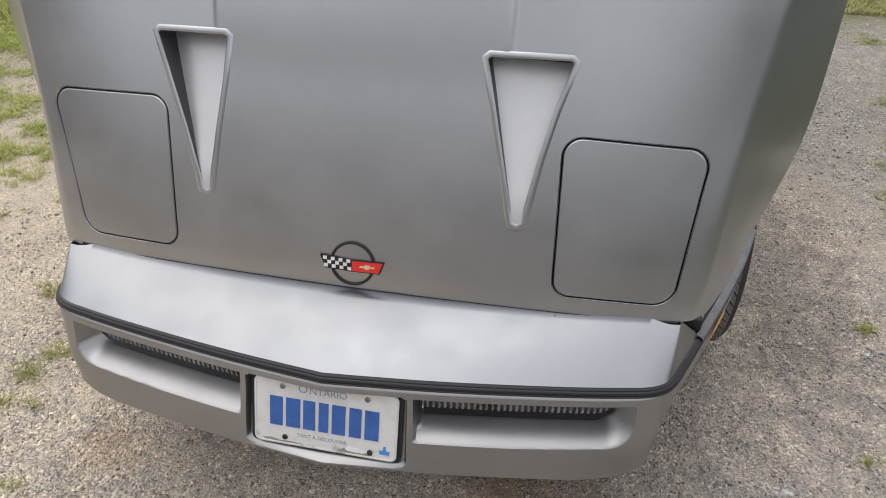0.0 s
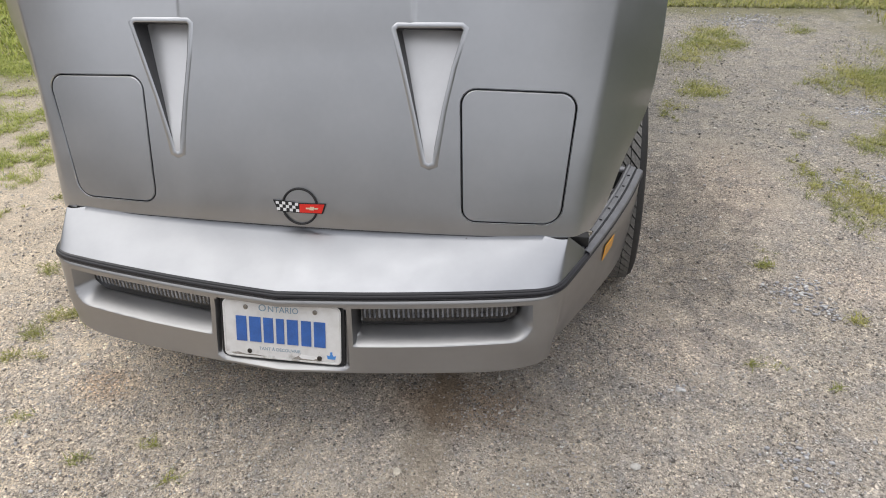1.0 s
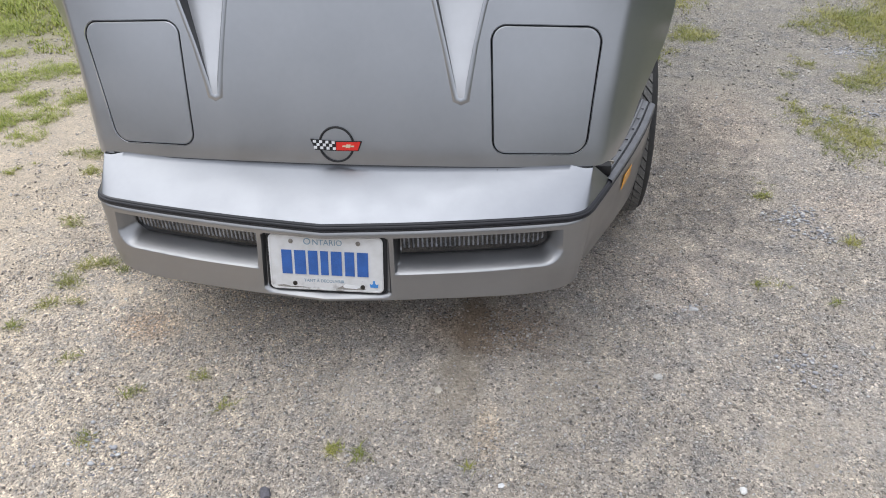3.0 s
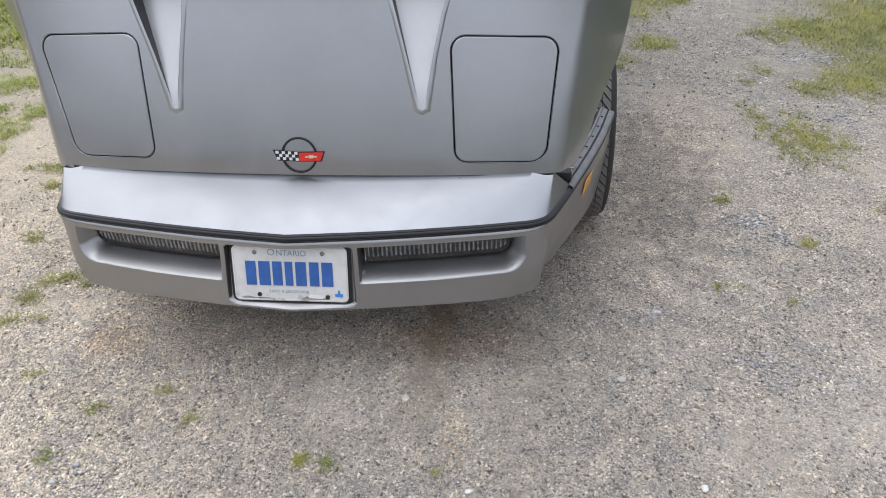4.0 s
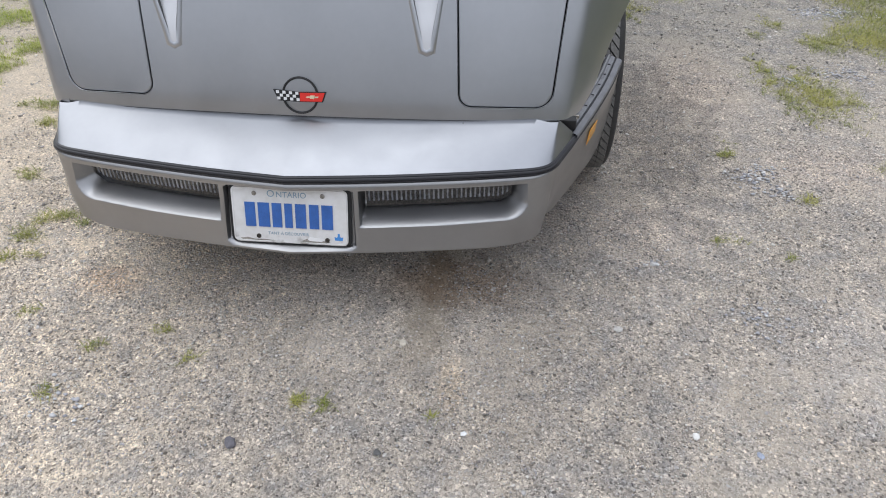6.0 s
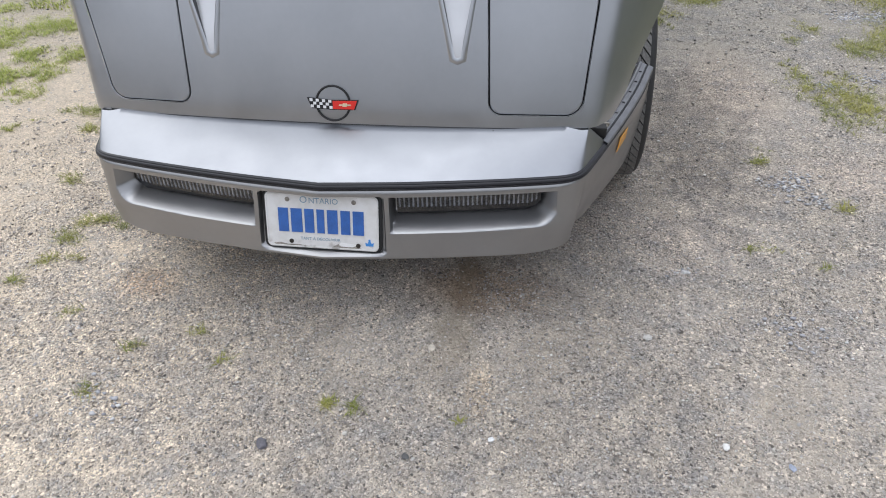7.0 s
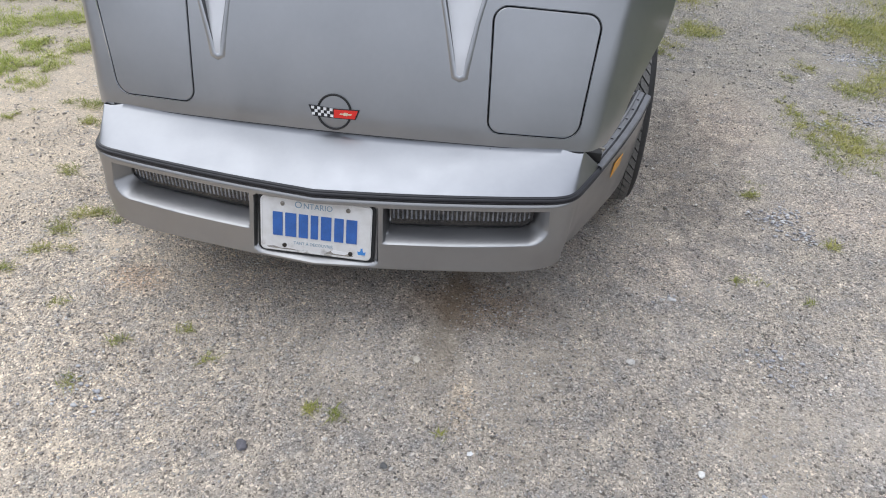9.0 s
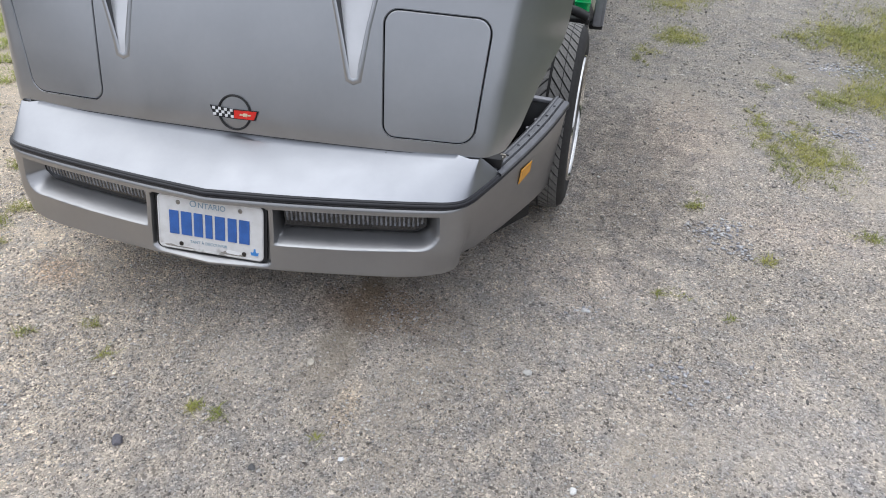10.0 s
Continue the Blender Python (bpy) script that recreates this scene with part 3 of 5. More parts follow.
def marker_lamp(side):
    """A slanted lamp that follows the side of the nose."""
    steps, verts = 6, []
    for out in (0.0, 0.0035):
        for i in range(steps + 1):
            for k in range(steps + 1):
                u, v = i / steps, k / steps
                if out:
                    u, v = 0.04 + 0.92 * u, 0.04 + 0.92 * v
                y, z = 0.334 + 0.052 * u, 0.360 + (0.020 - 0.012 * v) * u + 0.050 * v
                x = spline([(b, a) for a, b in NOSE[8:]], y)
                d = spline([(b, a) for a, b in NOSE[8:]], y + 0.01) - x
                nx, ny = Vector((0.01, -d)).normalized()
                off = face_out(z, x, y) + 0.0025 + out * 0.5
                verts.append((side * (x + nx * off) + (LEFT_IN if side < 0 else 0), y + ny * off, z))
    n = (steps + 1) ** 2
    rim = [i * (steps + 1) for i in range(steps)] + [steps * (steps + 1) + k for k in range(steps)] + [(steps - i) * (steps + 1) + steps for i in range(steps)] + [steps - k for k in range(steps)]
    faces = grid_faces(steps + 1, steps + 1) + grid_faces(steps + 1, steps + 1, n)
    faces += [(rim[i], rim[(i + 1) % len(rim)], n + rim[(i + 1) % len(rim)], n + rim[i]) for i in range(len(rim))]
    mesh_part("marker_lamp", verts, faces, M_AMBER, car, "amber side marker lamp", sharp=30)


for sgn in (1, -1):
    fender_ledge(sgn)
    marker_lamp(sgn)


def fog_lamp(side):
    """A wide lamp behind ribbed glass at the back of its recess."""
    lo, hi = 0.1905, 0.572

    def back(x):
        return spline(NOSE, x) + 0.031

    xs = [lo + (hi - lo) * i / 56 for i in range(57)]
    shell = [(side * x, back(x) + dy, z) for z, dy in ((0.318, -0.004), (0.320, 0.008), (0.400, 0.010), (0.400, -0.003)) for x in xs]
    lamp = mesh_part("fog_lamp", shell, grid_faces(4, len(xs)), M_BLACK, car, "wide fog lamp in a black housing", sharp=30)

    def lens_point(x, v, out):
        low = 0.329 + 0.023 * smoothstep(x, 0.535, 0.574)
        z = low + (0.3985 - low) * v
        return (side * x, back(x) - 0.003 - out - (0.3985 - z) * 0.06, z)

    span = [lo + 0.003 + (hi - lo - 0.008) * i / 60 for i in range(61)]
    mesh_part("lens", [lens_point(x, v, 0.0) for v in (0.0, 0.12, 0.25, 1.0) for x in span], grid_faces(4, 61), M_LENS, lamp, "dark clear lens with upright ribs", sharp=70)
    for i in range(31):
        x = lo + 0.010 + (hi - lo - 0.026) * i / 30
        rib = []
        for v in (0.26, 0.34, 1.0):
            k = 0.4 if v < 0.3 else 1.0
            rib += [lens_point(x - 0.0034, v, -0.0004), lens_point(x - 0.0017, v, 0.0022 * k), lens_point(x, v, 0.003 * k), lens_point(x + 0.0017, v, 0.0022 * k), lens_point(x + 0.0034, v, -0.0004)]
        mesh_part("lens_rib", rib, grid_faces(3, 5), M_LENS_RIB, lamp)


fog_lamp(1)
fog_lamp(-1)


# licence plate, bolted in its well
def plate_point(u, v, lift=0.0):
    """u: metres to the side, v: metres up from the plate's middle, lift: out of its face."""
    top, low = Vector((0, *PLATE_TOP)), Vector((0, *PLATE_LOW))
    up = (top - low).normalized()
    out = Vector((1, 0, 0)).cross(up)
    return (top + low) / 2 + Vector((u, 0, 0)) + up * v + out * lift


def outline(w, h, r, steps=5):
    pts = []
    for cx, cy, a in ((w - r, h - r, 0), (-w + r, h - r, 90), (-w + r, -h + r, 180), (w - r, -h + r, 270)):
        for k in range(steps + 1):
            q = radians(a + 90 * k / steps)
            pts.append((cx + r * math.cos(q), cy + r * math.sin(q)))
    return pts


def plate_slab(name, points, thick, mat, parent, label="", base=0.0):
    n = len(points)
    verts = [plate_point(u, v, base) for u, v in points] + [plate_point(u, v, base + thick) for u, v in points]
    faces = [tuple(range(n))[::-1], tuple(range(n, 2 * n))] + [(i, (i + 1) % n, n + (i + 1) % n, n + i) for i in range(n)]
    return mesh_part(name, verts, faces, mat, parent, label, smooth=False)


plate = plate_slab("licence_plate", outline(0.152, 0.0755, 0.014), 0.0016, M_PLATE, car, "white licence plate with blue bars, scuffed along its lower edge", base=-0.0008)


# black sheet standing in for the shadow line round the plate
plate_slab("plate_shadow_pad", outline(0.160, 0.0785, 0.014), 0.004, M_BLACK, plate, "black pad that paints the shadow line round the plate", base=-0.008)


def rim_bead():
    pts = outline(0.1485, 0.072, 0.012)
    v, f = tube([plate_point(u, w, 0.0008) for u, w in pts], 0.0016, 6, closed=True)
    mesh_part("raised_border", v, f, M_PLATE, plate)


rim_bead()
for i, wide in enumerate((0.027, 0.03, 0.025, 0.02, 0.028, 0.025, 0.029)):
    mid = (-0.104, -0.068, -0.0335, -0.003, 0.029, 0.064, 0.0985)[i]
    plate_slab("bar", [(mid - wide / 2 + p, q) for p, q in ((0, -0.032), (wide, -0.032), (wide, 0.0335), (0, 0.0335))], 0.0022, M_BLUE, plate, base=0.0006)


def lettering(name, text, size, u, v, mat, parent, label):
    cu = bpy.data.curves.new(name, "FONT")
    cu.body, cu.size, cu.align_x, cu.align_y, cu.extrude = text, size, "CENTER", "CENTER", 0.0003
    cu.resolution_u = 3
    temp = bpy.data.objects.new(name, cu)
    scene.collection.objects.link(temp)
    bpy.context.view_layer.update()
    me = bpy.data.meshes.new_from_object(temp.evaluated_get(bpy.context.evaluated_depsgraph_get()))
    bpy.data.objects.remove(temp)
    me.transform(Matrix.Diagonal((1.0, 1.0, 1.0, 1.0)))
    for vert in me.vertices:
        a, b, c = vert.co
        vert.co = plate_point(u + a, v + b, 0.0011 + c)
    me.materials.clear()
    me.materials.append(mat)
    ob = new(name, me)
    ob.parent = parent
    return tagged(ob, label)


lettering("lettering", "O", 0.026, -0.0475, 0.0575, M_GREYBLUE, plate, "grey-blue lettering")
lettering("lettering", "NTARIO", 0.0215, 0.006, 0.056, M_GREYBLUE, plate, "grey-blue lettering")
lettering("lettering", "TANT À DÉCOUVRIR", 0.0115, -0.006, -0.0495, M_GREYBLUE, plate, "small grey-blue lettering")


def crown():
    pts = [(-0.009, -0.006), (0.009, -0.006), (0.0105, 0.003), (0.005, 0.001), (0.0025, 0.005), (0.0025, 0.011), (-0.0025, 0.011), (-0.0025, 0.005), (-0.005, 0.001), (-0.0105, 0.003)]
    plate_slab("crown_mark", [(0.127 + a * 1.1, -0.0545 + b * 1.1) for a, b in pts], 0.0006, M_CROWN, plate, "small blue crown mark", base=0.0008)


crown()
plate_slab("scuff", [(0.028, -0.068), (0.05, -0.071), (0.09, -0.071), (0.105, -0.068), (0.092, -0.0625), (0.075, -0.066), (0.052, -0.0645), (0.042, -0.060)], 0.0003, M_GRIME, plate, "dark scraped patch", base=0.0008)
plate_slab("scuff", [(-0.135, -0.066), (-0.115, -0.0635), (-0.095, -0.068), (-0.07, -0.0665), (-0.04, -0.070), (-0.08, -0.0715), (-0.13, -0.0705)], 0.0003, M_GRIME, plate, "dark scraped patch", base=0.0008)
plate_slab("torn_sticker", [(0.044, -0.062), (0.05, -0.066), (0.08, -0.067), (0.092, -0.062), (0.084, -0.058), (0.062, -0.0565), (0.05, -0.055)], 0.0006, M_WHITE, plate, "torn white sticker", base=0.0008)
for u, v in ((-0.091, 0.0575), (0.0875, 0.0575), (-0.0855, -0.0585), (0.0965, -0.0615)):
    sv, sf = [], []
    for r, h in ((0.0062, 0.0006), (0.0062, 0.002), (0.0045, 0.0034), (0.0018, 0.0036), (0.0015, 0.0022)):
        for k in range(14):
            q = 2 * math.pi * k / 14
            sv.append(plate_point(u + r * math.cos(q), v + r * math.sin(q), h))
    mesh_part("screw", sv, grid_faces(5, 14, loop=True) + [tuple(range(56, 70))], M_SCREW if v > 0 else M_OLD_SCREW, plate, "dull screw head", sharp=30)

# ---- hood, tilted open ----
H_O, H_S = Vector((0, 0.19, 0.515)), Vector((0, 0.314, 0.949)).normalized()
H_N = Vector((0, -H_S.z, H_S.y))
H_LEN = 1.30


def crown_h(x, s):
    """How far the hood's skin stands off its flat, at a side and a length."""
    ax = abs(x)
    h = -0.006 * (ax / 0.45) ** 2 - 0.012 * max(0.0, (ax - 0.42) / 0.24) ** 2 + 0.012 * 4 * (s / H_LEN) * (1 - s / H_LEN)
    h += 0.045 * smoothstep(ax, 0.45, 0.72) * math.exp(-(((s - 0.78) / 0.27) ** 2))
    h += 0.006 * (1 - smoothstep(ax, 0.286, 0.3)) * smoothstep(s, 0.40, 0.56)
    h -= 0.0025 * ((0.04 - s) / 0.06) ** 2 if s < 0.04 else 0.0
    return h


def hood_point(x, s, h=0.0):
    return H_O + Vector((x, 0, 0)) + H_S * s + H_N * (crown_h(x, s) + h)


def flat_point(x, s, h):
    return H_O + Vector((x, 0, 0)) + H_S * s + H_N * h


def shoulder(s):
    return 0.655 + 0.13 * s


def low_edge(x):
    return -0.0195 + (0.0125 if x > 0 else 0.018) * (abs(x) / 0.66) ** 2


def cover_outline(side, grow=0.0, steps=7):
    """The headlamp cover: a rounded, slightly tapering panel."""
    corners = [(0.4195, 0.0245, 0.032), (0.6565, 0.0265, 0.045), (0.679, 0.340, 0.036), (0.4065, 0.3435, 0.036)]
    if side < 0:
        corners = [(0.400, 0.0255, 0.032), (0.632, 0.0285, 0.045), (0.691, 0.346, 0.036), (0.4095, 0.3505, 0.036)]
    pts = []
    for i, (x, s, r) in enumerate(corners):
        p = Vector((x, s))
        a, b = Vector(corners[i - 1][:2]), Vector(corners[(i + 1) % 4][:2])
        da, db = (a - p).normalized(), (b - p).normalized()
        half = da.angle(db) / 2
        mid = p + (da + db).normalized() * r / math.sin(half)
        f1, f2 = p + da * r / math.tan(half), p + db * r / math.tan(half)
        v1, v2 = f1 - mid, f2 - mid
        for k in range(steps + 1):
            t = k / steps
            v = (v1 * (1 - t) + v2 * t).normalized() * (r + grow)
            pts.append((side * (mid.x + v.x), mid.y + v.y))
    return pts


VENTS = {1: [(0.257, 0.4765), (0.252, 0.4725), (0.2718, 0.3927), (0.2956, 0.2951), (0.3190, 0.1985), (0.3255, 0.1665), (0.3335, 0.1630), (0.3415, 0.1665), (0.3455, 0.1985), (0.3626, 0.2951), (0.3838, 0.3927), (0.408, 0.4750), (0.403, 0.4790)],
         -1: [(0.273, 0.4795), (0.268, 0.4755), (0.2801, 0.3927), (0.2979, 0.2951), (0.3148, 0.1985), (0.3180, 0.1655), (0.325, 0.162), (0.3320, 0.1655), (0.3378, 0.1985), (0.3639, 0.2951), (0.3936, 0.3927), (0.4185, 0.475), (0.4135, 0.479)]}


def vent_outline(side, grow=0.0):
    """The triangular air vent, wide at the top, optionally grown outwards."""
    shape = VENTS[side]
    wide = grow
    pts, n = [], len(shape)
    for i, (x, s) in enumerate(shape):
        a, b = Vector(shape[i - 1]), Vector(shape[(i + 1) % n])
        p = Vector((x, s))
        grow = wide * (1.18 + 0.3 * (1 - smoothstep(s, 0.18, 0.30)))  # the lip broadens towards the tip
        d1, d2 = (p - a).normalized(), (b - p).normalized()
        n1, n2 = Vector((-d1.y, d1.x)), Vector((-d2.y, d2.x))
        m = (n1 + n2).normalized()
        q = p - m * grow / max(0.5, m.dot(n1))
        pts.append((q.x, q.y))
    return [(side * a, b) for a, b in pts]


def fine_outline(pts, step=0.012):
    out = []
    for i, p in enumerate(pts):
        q = pts[(i + 1) % len(pts)]
        count = max(1, int(math.hypot(q[0] - p[0], q[1] - p[1]) / step))
        out += [(p[0] + (q[0] - p[0]) * k / count, p[1] + (q[1] - p[1]) * k / count) for k in range(count)]
    return out


def inside(pt, poly):
    x, y = pt
    hit, j = False, len(poly) - 1
    for i in range(len(poly)):
        (ax, ay), (bx, by) = poly[i], poly[j]
        if (ay > y) != (by > y) and x < (bx - ax) * (y - ay) / (by - ay) + ax:
            hit = not hit
        j = i
    return hit


HOLES = [fine_outline(cover_outline(k, 0.0034)) for k in (1, -1)] + [fine_outline(vent_outline(k)) for k in (1, -1)]


def hood_skin():
    from mathutils.geometry import delaunay_2d_cdt
    pts = []
    columns = [i * 0.02 for i in range(-32, 33)] + [k * v for k in (1, -1) for v in (0.284, 0.288, 0.292, 0.296, 0.301)]
    columns = sorted(c for c in columns)
    rows = [i * 0.02 for i in range(2, 66)]
    for s in [None, 0.008, 0.018, 0.028] + rows:
        for c in columns:
            edge = shoulder(s if s is not None else low_edge(0.655))
            x = c / 0.64 * edge if abs(c) > 0.31 else c
            x = math.copysign(0.31 + (abs(c) - 0.31) / 0.33 * (edge - 0.31), c) if abs(c) > 0.31 else c
            lo = low_edge(x)
            ss = lo if s is None else s
            if s is not None and ss < lo + 0.004:
                continue
            pts.append((x, ss))
    keep = [p for p in pts if not any(min(math.hypot(p[0] - q[0], p[1] - q[1]) for q in h) < 0.006 for h in HOLES)]
    edges, all_pts = [], list(keep)
    for h in HOLES:
        first = len(all_pts)
        all_pts += h
        edges += [(first + i, first + (i + 1) % len(h)) for i in range(len(h))]
    vs, _, fs, _, _, _ = delaunay_2d_cdt([Vector(p) for p in all_pts], edges, [], 0, 1e-6)
    faces = []
    for f in fs:
        c = (sum(vs[i].x for i in f) / 3, sum(vs[i].y for i in f) / 3)
        a, b, d = (vs[i] for i in f)
        if abs((b.x - a.x) * (d.y - a.y) - (b.y - a.y) * (d.x - a.x)) < 0.0008 * max((a - b).length, (b - d).length, (d - a).length):
            continue
        if any(inside(c, h) for h in HOLES) or c[1] < low_edge(c[0]) - 1e-4 or abs(c[0]) > shoulder(c[1]) + 1e-3:
            continue
        faces.append(tuple(f))
    verts = [hood_point(v.x, v.y) for v in vs]
    # turned-in lips round the lamp covers
    for h in HOLES[:2]:
        first, n = len(verts), len(h)
        for drop, pull in ((-0.0004, 0.0008), (-0.0014, 0.0018), (-0.0034, 0.0024)):
            cx, cy = sum(p[0] for p in h) / n, sum(p[1] for p in h) / n
            for x, s in h:
                d = math.hypot(x - cx, s - cy)
                verts.append(hood_point(x - (x - cx) / d * pull, s - (s - cy) / d * pull, drop))
        faces += grid_faces(3, n, first, loop=True)
    # rolled front lip
    first, xs = len(verts), [shoulder(-0.007) * (i / 40 - 1) for i in range(81)]
    for ds, dh in ((-0.0006, -0.0004), (-0.003, -0.003), (-0.004, -0.008), (-0.002, -0.03)):
        for x in xs:
            verts.append(hood_point(x, low_edge(x)) + H_S * ds + H_N * dh)
    faces += grid_faces(4, 81, first)
    # shoulders and fender sides down to the wheel arch
    lows_x = [(-0.02, 0.736), (0.06, 0.765), (0.167, 0.797), (0.25, 0.828), (0.31, 0.850), (0.42, 0.862), (0.55, 0.864), (0.68, 0.865), (0.82, 0.869), (0.95, 0.88), (1.05, 0.9), (1.3, 0.905)]
    lows_h = [(-0.02, -0.072), (0.06, -0.084), (0.167, -0.106), (0.25, -0.122), (0.31, -0.134), (0.345, -0.122), (0.42, -0.103), (0.55, -0.074), (0.68, -0.056), (0.82, -0.06), (0.93, -0.09), (1.0, -0.15), (1.05, -0.22), (1.3, -0.25)]
    ss = [low_edge(shoulder(low_edge(0.655)))] + [v for v in [0.008, 0.018, 0.028] + rows if v >= low_edge(shoulder(v)) + 0.004]
    for side in (1, -1):
        first, cols = len(verts), 21
        for s in ss:
            x0 = shoulder(s)
            h0 = crown_h(x0, s)
            ex, eh = spline(lows_x, s) - ((0.045 - 0.02 * smoothstep(s, 0.3, 0.5)) if side < 0 else 0.0), spline(lows_h, s)
            slope = (crown_h(x0, s) - crown_h(x0 - 0.01, s)) / 0.01
            turn_x = max(x0 + 0.014, 0.703 + 0.085 * s)
            p0, p1 = Vector((x0, h0)), Vector((turn_x, h0 + slope * (turn_x - x0)))
            p3 = Vector((ex, eh))
            p2 = p1 + (p3 - p1) * (0.2 - 0.11 * smoothstep(s, 0.05, 0.4))
            pa = p0 + (p1 - p0) * (0.25 + 0.35 * smoothstep(s, 0.05, 0.4))
            for k in range(cols):
                t = k / (cols - 1)
                if t < 0.1:
                    v = p0 + (pa - p0) * (t / 0.1)
                elif t < 0.55:
                    q = (t - 0.1) / 0.45
                    v = pa * (1 - q) ** 2 + p1 * 2 * q * (1 - q) + p2 * q * q
                else:
                    q = (t - 0.55) / 0.45
                    v = p2 + (p3 - p2) * q
                    bow = 0.003 * math.sin(math.pi * q)
                    v = v + Vector((bow, 0))
                verts.append(flat_point(side * v.x, s + (0.024 if side > 0 else 0.0) * t ** 1.5 * max(0.0, 1 - (s + 0.007) / 0.09), v.y))
            # returned edge
        faces += grid_faces(len(ss), cols, first)
        edge_first = len(verts)
        for i in range(len(ss)):
            p = verts[first + i * cols + cols - 1]
            verts += [p, p + Vector((-side * 0.006, 0, 0)) - H_N * 0.003, p + Vector((-side * 0.03, 0, 0)) - H_N * -0.004]
        faces += grid_faces(len(ss), 3, edge_first)
    return mesh_part("hood", verts, faces, M_PAINT, car, "grey clamshell hood with fenders, tilted up and forward", sharp=38)


hood = hood_skin()


def hood_liner():
    verts, cols = [], 21
    rows = 30
    for i in range(rows):
        s = 0.01 + (H_LEN - 0.03) * i / (rows - 1)
        for k in range(cols):
            x = (k / (cols - 1) * 2 - 1) * (shoulder(s) - 0.01)
            verts.append(hood_point(x, s, -0.075 if 0 < k < cols - 1 else -0.02))
    mesh_part("hood_liner", verts, grid_faces(rows, cols), M_BLACK, hood, "black moulded inner panel")


hood_liner()


def hood_gap_line():
    """Thin black tube standing in for the dark gap between hood and nose."""
    line = []
    for i in range(61):
        x = 0.674 * (i / 30 - 1)
        s, edge = (gap_edge(x)[1] - 0.515) / 0.949 - 0.0005, low_edge(x) - 0.0035
        line.append(hood_point(x, max(s, edge), 0.0006 if s > edge else -0.004))
    mesh_part("hood_gap_line", *tube(line, 0.0024, 6), M_BLACK, hood, "thin black rubber seal")


hood_gap_line()


def headlamp_cover(side):
    pts = fine_outline(cover_outline(side, -0.0008), 0.012)
    n = len(pts)
    cx, cy = sum(p[0] for p in pts) / n, sum(p[1] for p in pts) / n
    verts, faces = [], []
    rings = [(1.0, -0.02), (1.0, -0.0036), (0.995, -0.0018), (0.986, -0.0004), (0.983, 0.0), (0.97, 0.0), (0.8, 0.0), (0.6, 0.0), (0.4, 0.0), (0.2, 0.0)]
    for k, h in rings:
        for x, s in pts:
            verts.append(hood_point(cx + (x - cx) * k, cy + (s - cy) * k, h))
    verts.append(hood_point(cx, cy))
    faces = grid_faces(len(rings), n, loop=True)
    last = (len(rings) - 1) * n
    faces += [(last + i, last + (i + 1) % n, len(verts) - 1) for i in range(n)]
    mesh_part("headlamp_cover", verts, faces, M_PAINT, hood, "closed pop-up headlamp cover")
    # black walls put behind the shut line so that the gap reads dark
    gap = fine_outline(cover_outline(side, 0.0036), 0.012)
    wall = [hood_point(x, s, -0.0035) for x, s in gap] + [hood_point(x, s, -0.018) for x, s in gap]
    inner = [hood_point(cx + (x - cx) * 0.8, cy + (s - cy) * 0.8, -0.018) for x, s in gap]
    mesh_part("shut_line_black", wall + inner, grid_faces(3, len(gap), loop=True), M_BLACK, hood, "black well added to darken the shut line")


def vent(side):
    """Raised lip, side walls and a floor that drops away towards the top."""
    outer, inner = vent_outline(side, 0.0105), vent_outline(side)
    n = len(inner)

    def depth(s):
        return 0.0002 - 0.062 * spline([(0.155, 0.0), (0.19, 0.012), (0.23, 0.10), (0.478, 1.0)], s)

    verts = []
    mid = [((a + c) / 2, (b + d) / 2) for (a, b), (c, d) in zip(outer, inner)]
    near = [(a + (c - a) * 0.12, b + (d - b) * 0.12) for (a, b), (c, d) in zip(inner, outer)]
    far = [(a + (c - a) * 0.92, b + (d - b) * 0.92) for (a, b), (c, d) in zip(inner, outer)]
    for loop_pts, h in ((outer, -0.001), (far, 0.0006), (mid, 0.0018), (near, 0.0018), (inner, 0.0005)):
        verts += [hood_point(x, s, h) for x, s in loop_pts]
    mesh_part("vent_lip", verts, grid_faces(5, n, loop=True), M_PAINT, hood, "rolled lip of a triangular hood vent", sharp=60)
    rim = inner[8:] + inner[:5]
    verts = [hood_point(x, s, 0.001) for x, s in rim] + [hood_point(x, s, depth(s) - 0.001) for x, s in rim]
    mesh_part("vent_wall", verts, grid_faces(2, len(rim)), M_WELL, hood, "inner wall of a hood vent, shade painted in dark grey", sharp=30)
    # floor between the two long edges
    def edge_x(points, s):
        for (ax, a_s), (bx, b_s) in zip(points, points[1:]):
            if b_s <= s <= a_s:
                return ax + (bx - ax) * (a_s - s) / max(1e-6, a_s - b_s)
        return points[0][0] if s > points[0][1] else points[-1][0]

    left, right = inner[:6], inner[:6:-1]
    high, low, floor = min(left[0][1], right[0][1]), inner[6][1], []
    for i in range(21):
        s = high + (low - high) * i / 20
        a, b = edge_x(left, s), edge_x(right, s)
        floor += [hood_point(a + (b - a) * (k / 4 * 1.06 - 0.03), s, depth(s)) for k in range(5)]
    mesh_part("vent_floor", floor, grid_faces(21, 5), M_VENT, hood, "pale vent floor with sky light painted into its colour", sharp=60)


for sgn in (1, -1):
    headlamp_cover(sgn)
    vent(sgn)


